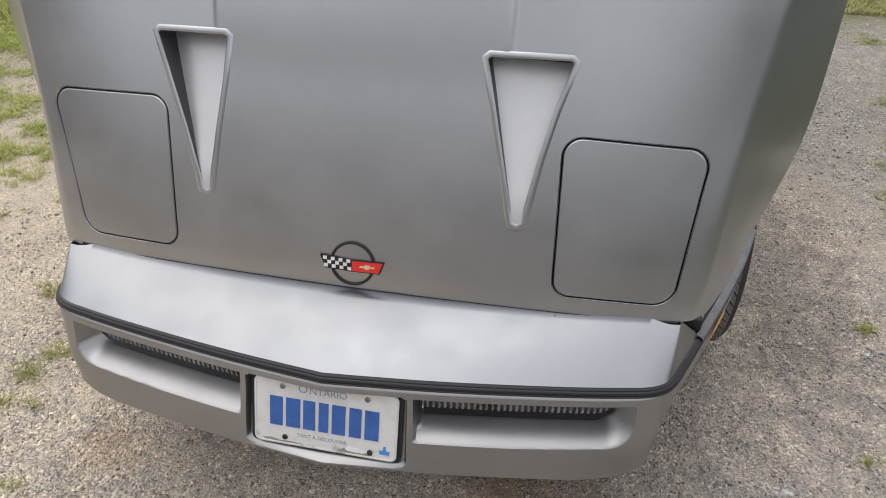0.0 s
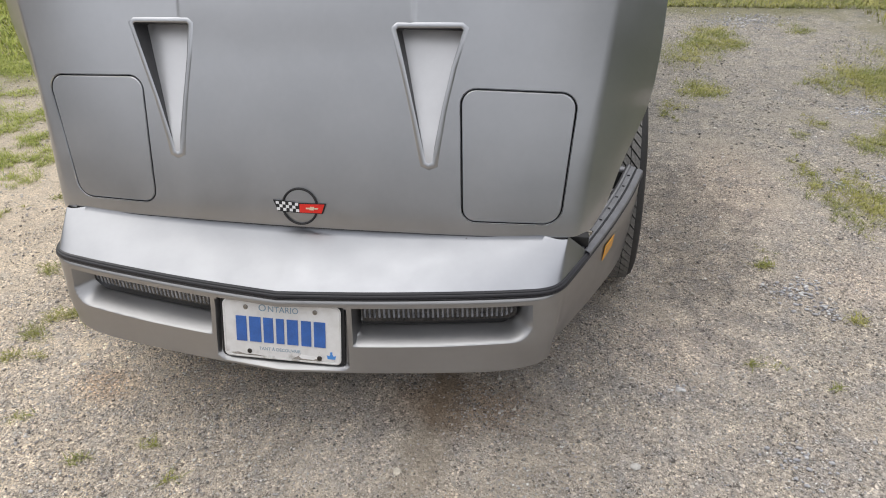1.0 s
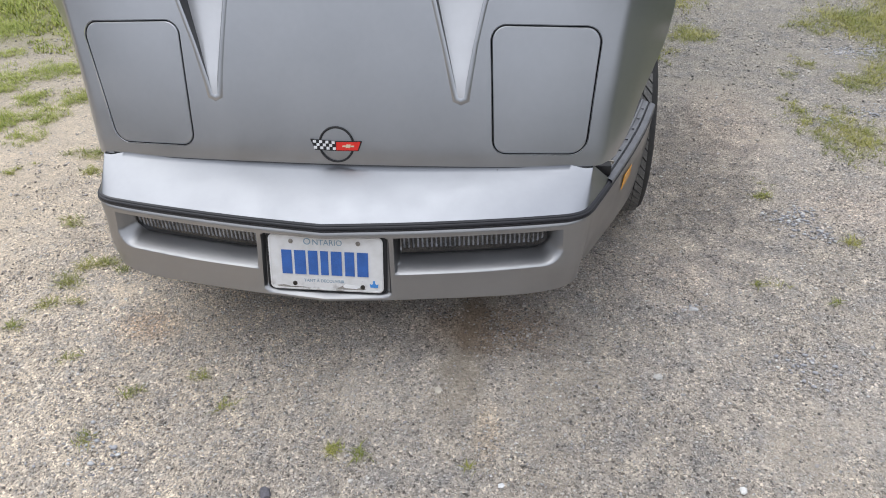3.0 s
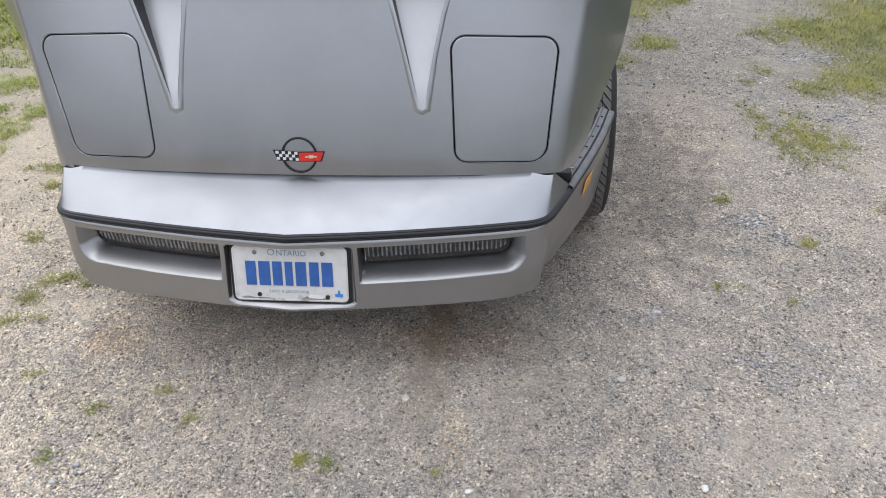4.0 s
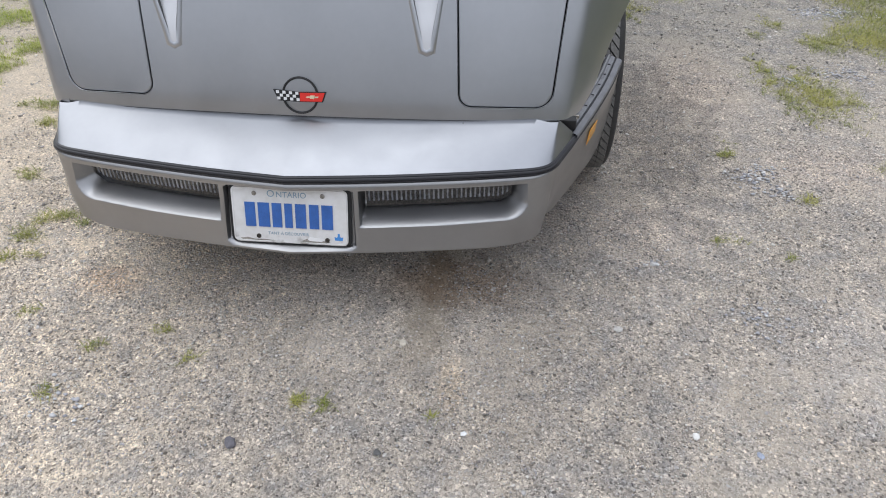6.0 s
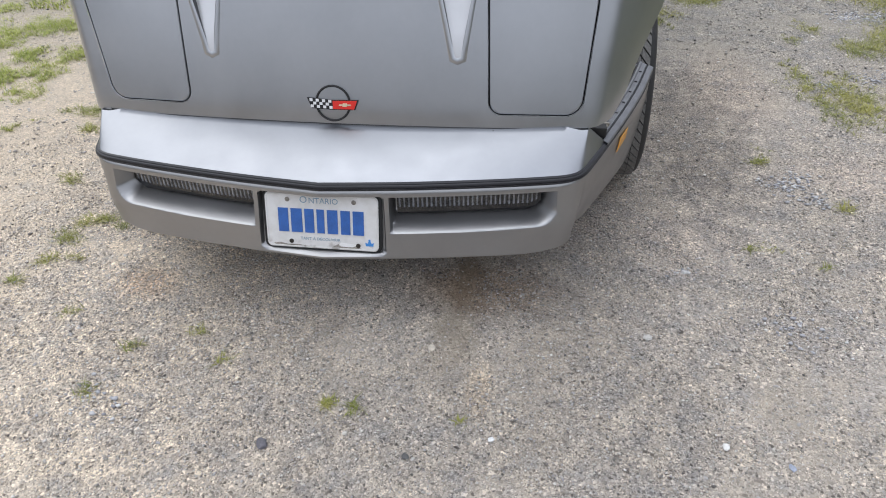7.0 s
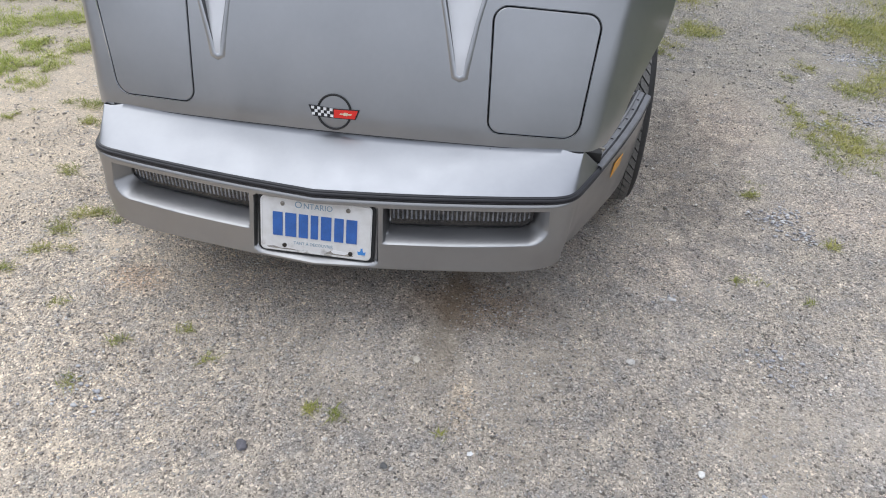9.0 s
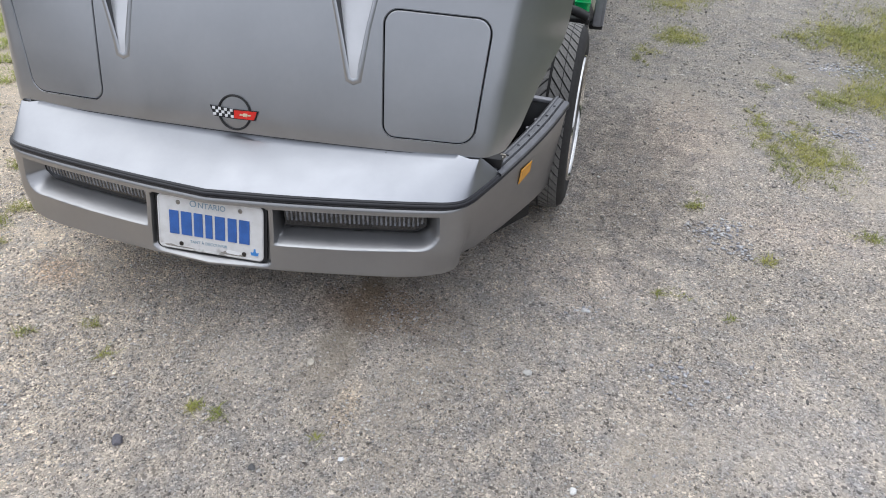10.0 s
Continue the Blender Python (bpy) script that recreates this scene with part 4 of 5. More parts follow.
# ring badge with a chequered and a red half
def badge():
    cs, r = 0.0385, 0.0460
    ring = [hood_point(0.002 + r * math.cos(2 * math.pi * k / 48), cs + r * math.sin(2 * math.pi * k / 48), 0.0022) for k in range(48)]
    v, f = tube(ring, 0.0030, 8, closed=True)
    ring_ob = mesh_part("badge", v, f, M_BLACK, car, "round black ring badge with a two-part banner")

    def slab(pts, h0, h1):
        n = len(pts)
        vv = [hood_point(x, s, h0) for x, s in pts] + [hood_point(x, s, h1) for x, s in pts]
        ff = [tuple(range(n))[::-1], tuple(range(n, 2 * n))] + [(i, (i + 1) % n, n + (i + 1) % n, n + i) for i in range(n)]
        return vv, ff

    back = slab([(-0.069, 0.0525), (-0.056, 0.0235), (0.0, 0.0215), (0.062, 0.0225), (0.072, 0.0495), (0.0, 0.0475)], 0.001, 0.0045)
    mesh_part("banner", *back, M_BLACK, ring_ob, "black banner", smooth=False)
    mesh_part("red_field", *slab([(0.002, 0.0235), (0.060, 0.0245), (0.0685, 0.0475), (0.002, 0.0455)], 0.0045, 0.0053), M_RED, ring_ob, "red enamel field", smooth=False)
    for row in range(3):
        for col in range(7):
            if (row + col) % 2:
                continue
            t = (col + 0.5) / 7
            x = -0.0605 + 0.060 * t + row * 0.0012 - 0.001
            s = 0.0465 - 0.0025 * t - row * 0.0082
            if x < -0.062 + row * 0.0035:
                continue
            tile = slab([(x - 0.0041, s - 0.0037), (x + 0.0041, s - 0.0037), (x + 0.0041, s + 0.0037), (x - 0.0041, s + 0.0037)], 0.0045, 0.0053)
            mesh_part("white_square", *tile, M_WHITE, ring_ob, smooth=False)
    bow = joined(slab([(0.018, 0.033), (0.050, 0.0335), (0.052, 0.0375), (0.020, 0.037)], 0.0053, 0.0058),
                 slab([(0.0285, 0.031), (0.040, 0.031), (0.0415, 0.0400), (0.030, 0.0400)], 0.0053, 0.0060))
    mesh_part("cross_mark", *bow, M_GOLD, ring_ob, "pale gold cross mark", smooth=False)


badge()


# ---- wheels ----
def wheel(pieces):
    """Built about its own centre, its outer face towards +x."""
    w, r = 0.126, 0.32
    tyre_profile = [(w - 0.022, 0.212), (w - 0.008, 0.222), (w + 0.002, 0.25), (w + 0.002, 0.275), (w - 0.006, 0.300), (w - 0.022, r - 0.008), (w - 0.05, r - 0.0065), (0.0, r - 0.0055),
                    (-w + 0.05, r - 0.0065), (-w + 0.022, r - 0.008), (-w + 0.006, 0.300), (-w - 0.002, 0.27), (-w + 0.008, 0.222), (-w + 0.022, 0.212)]
    hub_profile = [(w - 0.004, 0.2047), (w - 0.012, 0.199), (w - 0.03, 0.192), (w - 0.06, 0.188), (w - 0.065, 0.1), (w - 0.04, 0.06), (w - 0.035, 0.0005)]
    v, f = lathe(hub_profile, 56)
    v2, f2 = lathe([(w - 0.066, 0.190), (-w + 0.02, 0.200), (-w + 0.012, 0.214)], 56)
    v, f = joined((v, f), (v2, f2))
    hub = mesh_part("wheel", v, f, M_DULL_ALLOY, car, "alloy wheel with a polished lip", sharp=35)
    v, f = lathe([(w - 0.010, 0.218), (w + 0.001, 0.2165), (w + 0.0055, 0.2145), (w + 0.006, 0.2125), (w + 0.002, 0.2095), (w + 0.0035, 0.2075), (w + 0.001, 0.2055), (w - 0.004, 0.2045)], 72)
    mesh_part("rim_lip", v, f, M_ALLOY, hub, "polished bright rim lip", sharp=30)
    first = mesh_part("spoke", *rounded_box((0.03, 0.13, 0.026), (w - 0.05, 0.12, 0), 0.005), M_DULL_ALLOY, hub)
    for k in range(1, 10):
        spoke = new("spoke", first.data)
        spoke.parent, spoke.matrix_basis = hub, Matrix.Rotation(2 * math.pi * k / 10, 4, "X")
    v, f = lathe(tyre_profile, 96)
    mesh_part("tyre", v, f, M_TYRE, hub, "dusty black tyre", sharp=60)
    # slanted tread blocks in five ribs, each block an object of its own where it can be told apart
    blocks, pitch = [], 56
    for a0, a1, lean in ((-0.104, -0.048, -1.5), (-0.041, -0.004, -1.3), (0.002, 0.037, -1.3), (0.046, 0.078, 1.5), (0.0805, 0.106, 1.5)):
        verts = []
        for h in (0.0, 1.0):
            for a, q0 in ((a0, 0), (a1, 0), (a1, 1), (a0, 1)):
                edge = abs(a) / 0.104
                base = r - 0.0075 - 0.0035 * max(0, edge - 0.5)
                top = r - 0.0005 - 0.004 * max(0, edge - 0.5) * 2
                rad = base + (top - base) * h
                ang = 2 * math.pi / pitch * (0.10 + 0.78 * q0) + lean * a / 0.104 * 0.28
                verts.append((a, rad * math.cos(ang), rad * math.sin(ang)))
        faces = [(4, 5, 6, 7), (0, 1, 5, 4), (1, 2, 6, 5), (2, 3, 7, 6), (3, 0, 4, 7)]
        turns = [Matrix.Rotation(2 * math.pi * k / pitch, 4, "X") for k in range(pitch)]
        if pieces:
            one = mesh_part("tread_block", verts, faces, M_TREAD, hub, smooth=False)
            for m in turns[1:]:
                block = new("tread_block", one.data)
                block.parent, block.matrix_basis = hub, m
        else:
            blocks += [([m @ Vector(v) for v in verts], faces) for m in turns]
    if blocks:
        tagged(mesh_part("tread", *joined(*blocks), M_TREAD, hub, "worn slanted tread blocks", smooth=False), kind="stuff")
    return hub


front_wheel = wheel(True)
front_wheel.matrix_basis = pose(0.790, WHEEL_Y, WHEEL_Z, 0, -1.2, -2.6)
far_wheel = wheel(False)
far_wheel.matrix_basis = pose(-0.790, WHEEL_Y, WHEEL_Z, 0, -1.2, 177.4)
copy_thing(far_wheel, pose(0.793, WHEEL_Y + 2.44, WHEEL_Z))
copy_thing(far_wheel, pose(-0.793, WHEEL_Y + 2.44, WHEEL_Z, 0, 0, 180))


# ---- engine bay and the body behind it ----
def engine_bay():
    base = mesh_part("engine_bay", *joined(
        rounded_box((1.16, 0.06, 0.24), (0, 0.34, 0.35), 0.01),
        rounded_box((1.10, 0.95, 0.05), (0, 0.82, 0.24), 0.01),
        rounded_box((0.05, 0.95, 0.28), (0.56, 0.82, 0.38), 0.01),
        rounded_box((0.05, 0.95, 0.28), (-0.56, 0.82, 0.38), 0.01),
        rounded_box((1.5, 0.05, 0.42), (0, 1.30, 0.42), 0.01)), M_BLACK, car, "black engine bay panels and firewall")
    return base


bay = engine_bay()
mesh_part("air_dam", *joined(rounded_box((1.30, 0.03, 0.17), (0, 0.33, 0.185), 0.012), rounded_box((0.02, 0.22, 0.15), (0.735, 0.488, 0.175), 0.008, pose(0, 0, 0, 0, 0, -36)), rounded_box((0.02, 0.22, 0.15), (-0.719, 0.488, 0.175), 0.008, pose(0, 0, 0, 0, 0, 36))), M_BLACK, car, "black air dam under the nose")
for sgn in (1, -1):
    inn = 0.02 if sgn < 0 else 0.0
    # black guard inside the sill, with ribs and bolts
    # front boxes are black fillers, added to keep the hinge gap dark
    shapes = [rounded_box((0.07, 0.035, 0.03), (inn + sgn * 0.698, 0.272, 0.466), 0.004), rounded_box((0.16, 0.30, 0.012), (inn + sgn * 0.705, 0.44, 0.345), 0.004, pose(0, 0, 0, 4, 0, -sgn * 22)),
              rounded_box((0.02, 0.32, 0.03), (inn + sgn * 0.765, 0.435, 0.430), 0.004, pose(0, 0, 0, 5, 0, -sgn * 22)),
              rounded_box((0.06, 0.03, 0.05), (inn + sgn * 0.70, 0.30, 0.425), 0.004), rounded_box((0.12, 0.07, 0.04), (inn + sgn * 0.665, 0.295, 0.405), 0.004)]
    guard = mesh_part("splash_guard", *joined(*shapes), M_BLACK, car, "black plastic splash guard with ribs")
    mesh_part("bracket", *joined(rounded_box((0.012, 0.022, 0.008), (inn + sgn * 0.728, 0.272, 0.474), 0.003, pose(0, 0, 0, 12, 0, -sgn * 25)),
                                 rounded_box((0.016, 0.007, 0.010), (inn + sgn * 0.733, 0.284, 0.478), 0.002)), M_SCREW, guard, "dull metal hinge bracket")
    for bx, by, bz in ((0.800, 0.552, 0.462), (0.780, 0.512, 0.452)):
        mesh_part("bolt", *rounded_box((0.020, 0.014, 0.008), (inn + sgn * bx, by, bz), 0.003), M_POST, guard, "pale plastic fastener")
    mesh_part("guard_wall", *rounded_box((0.155, 0.006, 0.115), (inn + sgn * 0.772, 0.577, 0.447), 0.002, pose(0, 0, 0, -21, 0, 0)), M_BLACK, guard)
    mesh_part("guard_flap", *rounded_box((0.085, 0.022, 0.012), (inn + sgn * 0.812, 0.602, 0.507), 0.004, pose(0, 0, 0, 0, sgn * 3, 0)), M_POST, guard, "pale grey moulded flap before the wheel")
for sgn in (1, -1):
    mesh_part("hinge_post", *joined(rounded_box((0.034, 0.035, 0.28), (sgn * 0.940, 1.243, 0.672), 0.006, pose(0, 0, 0, -6, 0, 0)), rounded_box((0.012, 0.05, 0.28), (sgn * 0.956, 1.25, 0.675), 0.003, pose(0, 0, 0, -6, 0, 0))), M_POST, car, "pale grey moulded post behind the wheel")
    mesh_part("post_foot", *rounded_box((0.05, 0.05, 0.02), (sgn * 0.937, 1.25, 0.528), 0.006), M_BLACK, car, "black rubber foot of the post")
# hose and reservoir over the wheel
hv, hf = tube([(0.80, 1.10, 0.612), (0.84, 1.095, 0.628), (0.87, 1.09, 0.620), (0.905, 1.085, 0.606)], 0.017, 12)
mesh_part("rubber_hose", hv, hf, M_BLACK, car, "thick black rubber hose")
gv, gf = rounded_box((0.055, 0.12, 0.10), (0.878, 1.20, 0.645), 0.012, segments=3)
g2 = rounded_box((0.03, 0.03, 0.02), (0.878, 1.18, 0.70), 0.006)
g3 = rounded_box((0.058, 0.02, 0.008), (0.878, 1.145, 0.640), 0.003)
mesh_part("reservoir", *joined((gv, gf), g2, g3), M_GREEN, car, "bright green plastic reservoir")
mesh_part("reservoir_shelf", *rounded_box((0.34, 0.2, 0.02), (0.74, 1.2, 0.585), 0.004), M_BLACK, car, "black shelf over the wheel")


def body_shell():
    """The doors, sills and tail behind the front wheels, as one smooth shell."""
    stations = [(1.262, 0.95, 0.74), (1.30, 0.95, 0.76), (1.7, 0.925, 0.78), (2.3, 0.92, 0.79), (2.9, 0.925, 0.82), (3.35, 0.925, 0.86), (3.6, 0.90, 0.88), (3.72, 0.86, 0.86)]
    verts, faces = [], []
    section = [(0.0, 0.18), (0.7, 0.17), (0.9, 0.18), (0.92, 0.24), (0.935, 0.36), (0.945, 0.47), (0.96, 0.52), (0.985, 0.60), (0.96, 0.70), (0.93, 0.93), (0.86, 1.0), (0.4, 1.0), (0.0, 1.0)]
    for y, half, top in stations:
        row = []
        for k, q in section:
            z = q if q < 0.55 else 0.52 + (q - 0.55) / 0.45 * (top - 0.52)
            row.append((k * half, y, z))
        verts += [(-x, yy, z) for x, yy, z in row[::-1]] + row
    cols = len(section) * 2
    faces = grid_faces(len(stations), cols) + [tuple(range(cols))[::-1], tuple(len(verts) - cols + i for i in range(cols))]
    mesh_part("body", verts, faces, M_PAINT, car, "grey door and tail section", sharp=40)
    v = []
    for y, half, z in ((1.55, 0.70, 0.775), (2.05, 0.57, 1.13)):
        v += [(half * (k / 5 - 1), y + 0.06 * (1 - (k / 5 - 1) ** 2) * -1, z) for k in range(11)]
    v += [(x, y + 0.03, z - 0.008) for x, y, z in v]
    mesh_part("windshield", v, grid_faces(2, 11) + grid_faces(2, 11, 22), M_GLASS_DARK, car, "raked dark windshield")
    roof = []
    for y, half, z in ((2.05, 0.57, 1.135), (2.25, 0.58, 1.175), (2.55, 0.57, 1.165), (2.75, 0.55, 1.13)):
        roof += [(half * (k / 5 - 1), y, z - 0.03 * (k / 5 - 1) ** 4) for k in range(11)]
    roof += [(x, y, z - 0.02) for x, y, z in roof]
    mesh_part("roof", roof, grid_faces(4, 11) + grid_faces(4, 11, 44), M_PAINT, car)
    back = []
    for y, half, z in ((2.75, 0.55, 1.125), (3.2, 0.6, 0.99), (3.55, 0.64, 0.875)):
        back += [(half * (k / 5 - 1), y, z) for k in range(11)]
    back += [(x, y - 0.02, z - 0.02) for x, y, z in back]
    mesh_part("rear_window", back, grid_faces(3, 11) + grid_faces(3, 11, 33), M_GLASS_DARK, car, "dark sloping rear window")
    for sg in (1, -1):
        side = [(sg * 0.79, 1.56, 0.77), (sg * 0.83, 2.4, 0.775), (sg * 0.80, 3.3, 0.86), (sg * 0.57, 2.06, 1.12), (sg * 0.575, 2.4, 1.15), (sg * 0.55, 2.74, 1.12)]
        side += [(x - sg * 0.02, y, z) for x, y, z in side]
        mesh_part("side_window", side, grid_faces(2, 3) + grid_faces(2, 3, 6), M_GLASS_DARK, car, "dark side window", smooth=False)


body_shell()


# ---- loose stones, gravel and grass ----
rng = np.random.default_rng(7)
ICO_R = (1 + 5**0.5) / 2
ICO_V = np.array([(-1, ICO_R, 0), (1, ICO_R, 0), (-1, -ICO_R, 0), (1, -ICO_R, 0), (0, -1, ICO_R), (0, 1, ICO_R), (0, -1, -ICO_R), (0, 1, -ICO_R), (ICO_R, 0, -1), (ICO_R, 0, 1), (-ICO_R, 0, -1), (-ICO_R, 0, 1)]) / 1.902
ICO_F = np.array([(0, 11, 5), (0, 5, 1), (0, 1, 7), (0, 7, 10), (0, 10, 11), (1, 5, 9), (5, 11, 4), (11, 10, 2), (10, 7, 6), (7, 1, 8),
                  (3, 9, 4), (3, 4, 2), (3, 2, 6), (3, 6, 8), (3, 8, 9), (4, 9, 5), (2, 4, 11), (6, 2, 10), (8, 6, 7), (9, 8, 1)])


def bulk_mesh(name, verts, faces, mat, label, category):
    me = bpy.data.meshes.new(name)
    n, k = len(faces), faces.shape[1]
    me.vertices.add(len(verts))
    me.vertices.foreach_set("co", np.ascontiguousarray(verts, dtype=np.float32).ravel())
    me.loops.add(n * k)
    me.loops.foreach_set("vertex_index", np.ascontiguousarray(faces, dtype=np.int32).ravel())
    me.polygons.add(n)
    me.polygons.foreach_set("loop_start", np.arange(0, n * k, k, dtype=np.int32))
    me.update(calc_edges=True)
    me.materials.append(mat)
    return tagged(new(name, me), label, category, kind="stuff")


OCT_V = np.array([(1, 0, 0), (-1, 0, 0), (0, 1, 0), (0, -1, 0), (0, 0, 1), (0, 0, -1)]) * 1.1
OCT_F = np.array([(0, 2, 4), (2, 1, 4), (1, 3, 4), (3, 0, 4), (2, 0, 5), (1, 2, 5), (3, 1, 5), (0, 3, 5)])


def scatter_stones(name, count, box, low, high, label, sharp=False):
    x0, y0, x1, y1 = box
    px, py = rng.normal((x0 + x1) / 2, (x1 - x0) * 0.34, count), rng.normal((y0 + y1) / 2, (y1 - y0) * 0.34, count)
    # fewer on sandy patches and on the damp streak
    bare = np.sin(px * 5.1 + 2.2 * np.sin(py * 3.7)) * np.sin(py * 4.3 + 1.7 * np.sin(px * 2.9 + 1)) > 0.45
    streak = np.exp(-(((px - 0.03 * py - 0.362 + 0.02 * np.sin(py * 17)) / 0.075) ** 2)) * np.clip((py + 0.42) / 0.25, 0, 1)
    keep = rng.random(count) > np.maximum(0.92 * streak, 0.5 * bare)
    px, py = px[keep], py[keep]
    count = len(px)
    size = low * (high / low) ** (rng.random(count) ** 2.6)
    shape, tris = (OCT_V, OCT_F) if sharp else (ICO_V, ICO_F)
    k = len(shape)
    v = shape[None] * (1 + rng.uniform(-0.3, 0.3, (count, k, 1))) + rng.uniform(-0.2, 0.2, (count, k, 3))
    stretch = np.stack([rng.uniform(0.8, 1.5, count), rng.uniform(0.7, 1.1, count), rng.uniform(0.45, 0.8, count)], 1)
    v = v * stretch[:, None, :] * size[:, None, None]
    a = rng.uniform(0, 2 * np.pi, count)
    c, s = np.cos(a)[:, None], np.sin(a)[:, None]
    tilt = rng.uniform(-0.4, 0.4, count)[:, None]
    v = np.stack([v[..., 0] * c - v[..., 1] * s, v[..., 0] * s + v[..., 1] * c, v[..., 2] + tilt * v[..., 0] * 0.5], -1)
    v += np.stack([px, py, size * 0.12], 1)[:, None, :]
    faces = (tris[None] + k * np.arange(count)[:, None, None]).reshape(-1, 3)
    return bulk_mesh(name, v.reshape(-1, 3), faces, M_STONE, label, "gravel")


scatter_stones("gravel", 15000, (-2.4, -0.85, 1.9, 1.2), 0.0016, 0.0050, "loose grey and tan gravel on the drive")
scatter_stones("grit", 150000, (-1.6, -0.95, 2.2, 1.2), 0.0013, 0.0040, "fine angular tan and grey grit on the drive", sharp=True)
scatter_stones("gravel", 34000, (-3.2, 1.0, 3.4, 4.6), 0.0025, 0.0075, "loose grey and tan gravel farther up the drive")


def loose_stone(x, y, r, colour, flat=0.55):
    seed = int(abs(x * 977 + y * 131) * 100)
    local = np.random.default_rng(seed)
    bm = bmesh.new()
    bmesh.ops.create_icosphere(bm, subdivisions=2, radius=r)
    for v in bm.verts:
        n = noise.noise(v.co * (1.2 / r) + Vector((seed % 97, 0, 0)))
        v.co *= 1 + 0.45 * n
        v.co.z *= flat
        v.co.x *= 1.25
    me = bpy.data.meshes.new("stone")
    bmesh.ops.rotate(bm, verts=bm.verts, matrix=Matrix.Rotation(local.uniform(0, 6.28), 3, "Z"))
    bm.to_mesh(me)
    bm.free()
    me.materials.append(plain("stone_surface", colour, 0.8, spread=0.25, grain=180, bumps=0.3))
    ob = new("stone", me)
    ob.location = (x, y, r * flat * 0.55)
    word = "pale" if colour[0] > 0.4 else "bluish grey" if colour[0] > 0.2 else "dark grey"
    tagged(ob, f"{word} loose stone lying on the gravel", "stone", "loose stones on the drive")


for sx, sy, sr, tone in ((-0.066, -0.494, 0.0130, (0.13, 0.125, 0.14)), (0.298, -0.144, 0.010, (0.55, 0.5, 0.42)), (0.481, -0.421, 0.0065, (0.72, 0.72, 0.72)), (1.03, -0.382, 0.009, (0.7, 0.69, 0.66)),
                         (1.023, 0.252, 0.008, (0.50, 0.49, 0.48)),
                         (0.284, -0.49, 0.008, (0.1, 0.1, 0.1)), (0.477, -0.608, 0.007, (0.62, 0.6, 0.57)), (1.169, -0.423, 0.008, (0.33, 0.36, 0.44)), (0.885, -0.042, 0.010, (0.5, 0.48, 0.45))):
    loose_stone(sx, sy, sr, tone)


def crushed_heap(x, y, spread, count):
    """A scatter of larger pale chippings."""
    px, py = rng.normal(x, spread, count), rng.normal(y, spread * 0.6, count)
    size = 0.0022 + 0.005 * rng.random(count) ** 2
    v = (ICO_V[None] * (1 + rng.uniform(-0.35, 0.35, (count, 12, 1))) + rng.uniform(-0.25, 0.25, (count, 12, 3))) * np.array((1.2, 0.9, 0.6)) * size[:, None, None]
    v += np.stack([px, py, size * 0.3], 1)[:, None, :]
    return v.reshape(-1, 3), (ICO_F[None] + 12 * np.arange(count)[:, None, None]).reshape(-1, 3)


def chippings():
    verts, faces, base = [], [], 0
    for x, y, s, c in ((1.426, 0.774, 0.040, 70), (1.499, 0.828, 0.038, 60), (1.511, 0.69, 0.05, 50), (1.846, 1.623, 0.03, 40), (2.107, 1.692, 0.11, 160), (2.203, 2.463, 0.07, 150), (2.31, 2.49, 0.08, 160), (1.9, 4.28, 0.14, 300), (2.06, 4.4, 0.14, 300), (-0.53, -0.43, 0.07, 50), (1.29, 0.02, 0.08, 50), (1.025, 0.256, 0.02, 16)):
        v, f = crushed_heap(x, y, s, c)
        verts.append(v)
        faces.append(f + base)
        base += len(v)
    m, n, l, p = material("pale_chippings")
    geo = n.new("ShaderNodeNewGeometry")
    l.new(ramp(n, l, geo.outputs["Random Per Island"], [(0.0, (0.25, 0.25, 0.27)), (0.6, (0.45, 0.45, 0.47)), (1.0, (0.68, 0.67, 0.66))]).outputs["Color"], p.inputs["Base Color"])
    p.inputs["Roughness"].default_value = 0.85
    bulk_mesh("chippings", np.concatenate(verts), np.concatenate(faces), m, "pale crushed stone chippings in patches", "gravel")


chippings()


def blades(px, py, height, lean, width):
    """Bent tapering blades of grass at the given roots."""
    n = len(px)
    a = rng.uniform(0, 2 * np.pi, n)
    d = np.stack([np.cos(a), np.sin(a)], 1)
    side = np.stack([-d[:, 1], d[:, 0]], 1) * (width / 2)[:, None]
    root = np.stack([px, py], 1)
    rows = []
    for t, w in ((0.0, 1.0), (0.55, 0.8), (1.0, 0.12)):
        mid = root + d * (lean * height * t * t)[:, None]
        z = height * t * (1 - 0.25 * lean * t)
        for k in (-1, 1):
            p = mid + side * k * w
            rows.append(np.stack([p[:, 0], p[:, 1], z - 0.003], 1))
    v = np.stack(rows, 1)
    quads = np.array([(0, 1, 3, 2), (2, 3, 5, 4)])
    return v.reshape(-1, 3), (quads[None] + 6 * np.arange(n)[:, None, None]).reshape(-1, 4)


def patch(cx, cy, rx, ry, count, h, close=False):
    """A loose clump of blades: small tussocks strewn about a middle, thinning outwards."""
    count = max(24, int(count))
    knots = max(5, count // 11)
    wide, tight = (0.40, 0.24) if close else (0.55, 0.13)
    kx, ky = rng.normal(0, wide, knots), rng.normal(0, wide, knots)
    if close:
        kx, ky = np.clip(kx, -0.75, 0.75), np.clip(ky, -0.75, 0.75)
    pick = rng.integers(0, knots, count)
    px, py = rng.normal(0, tight, count) + kx[pick], rng.normal(0, tight, count) + ky[pick]
    return blades(cx + px * rx, cy + py * ry, h * rng.uniform(0.3, 1.15, count), rng.uniform(0.6, 2.2, count), rng.uniform(0.0014, 0.0036, count))


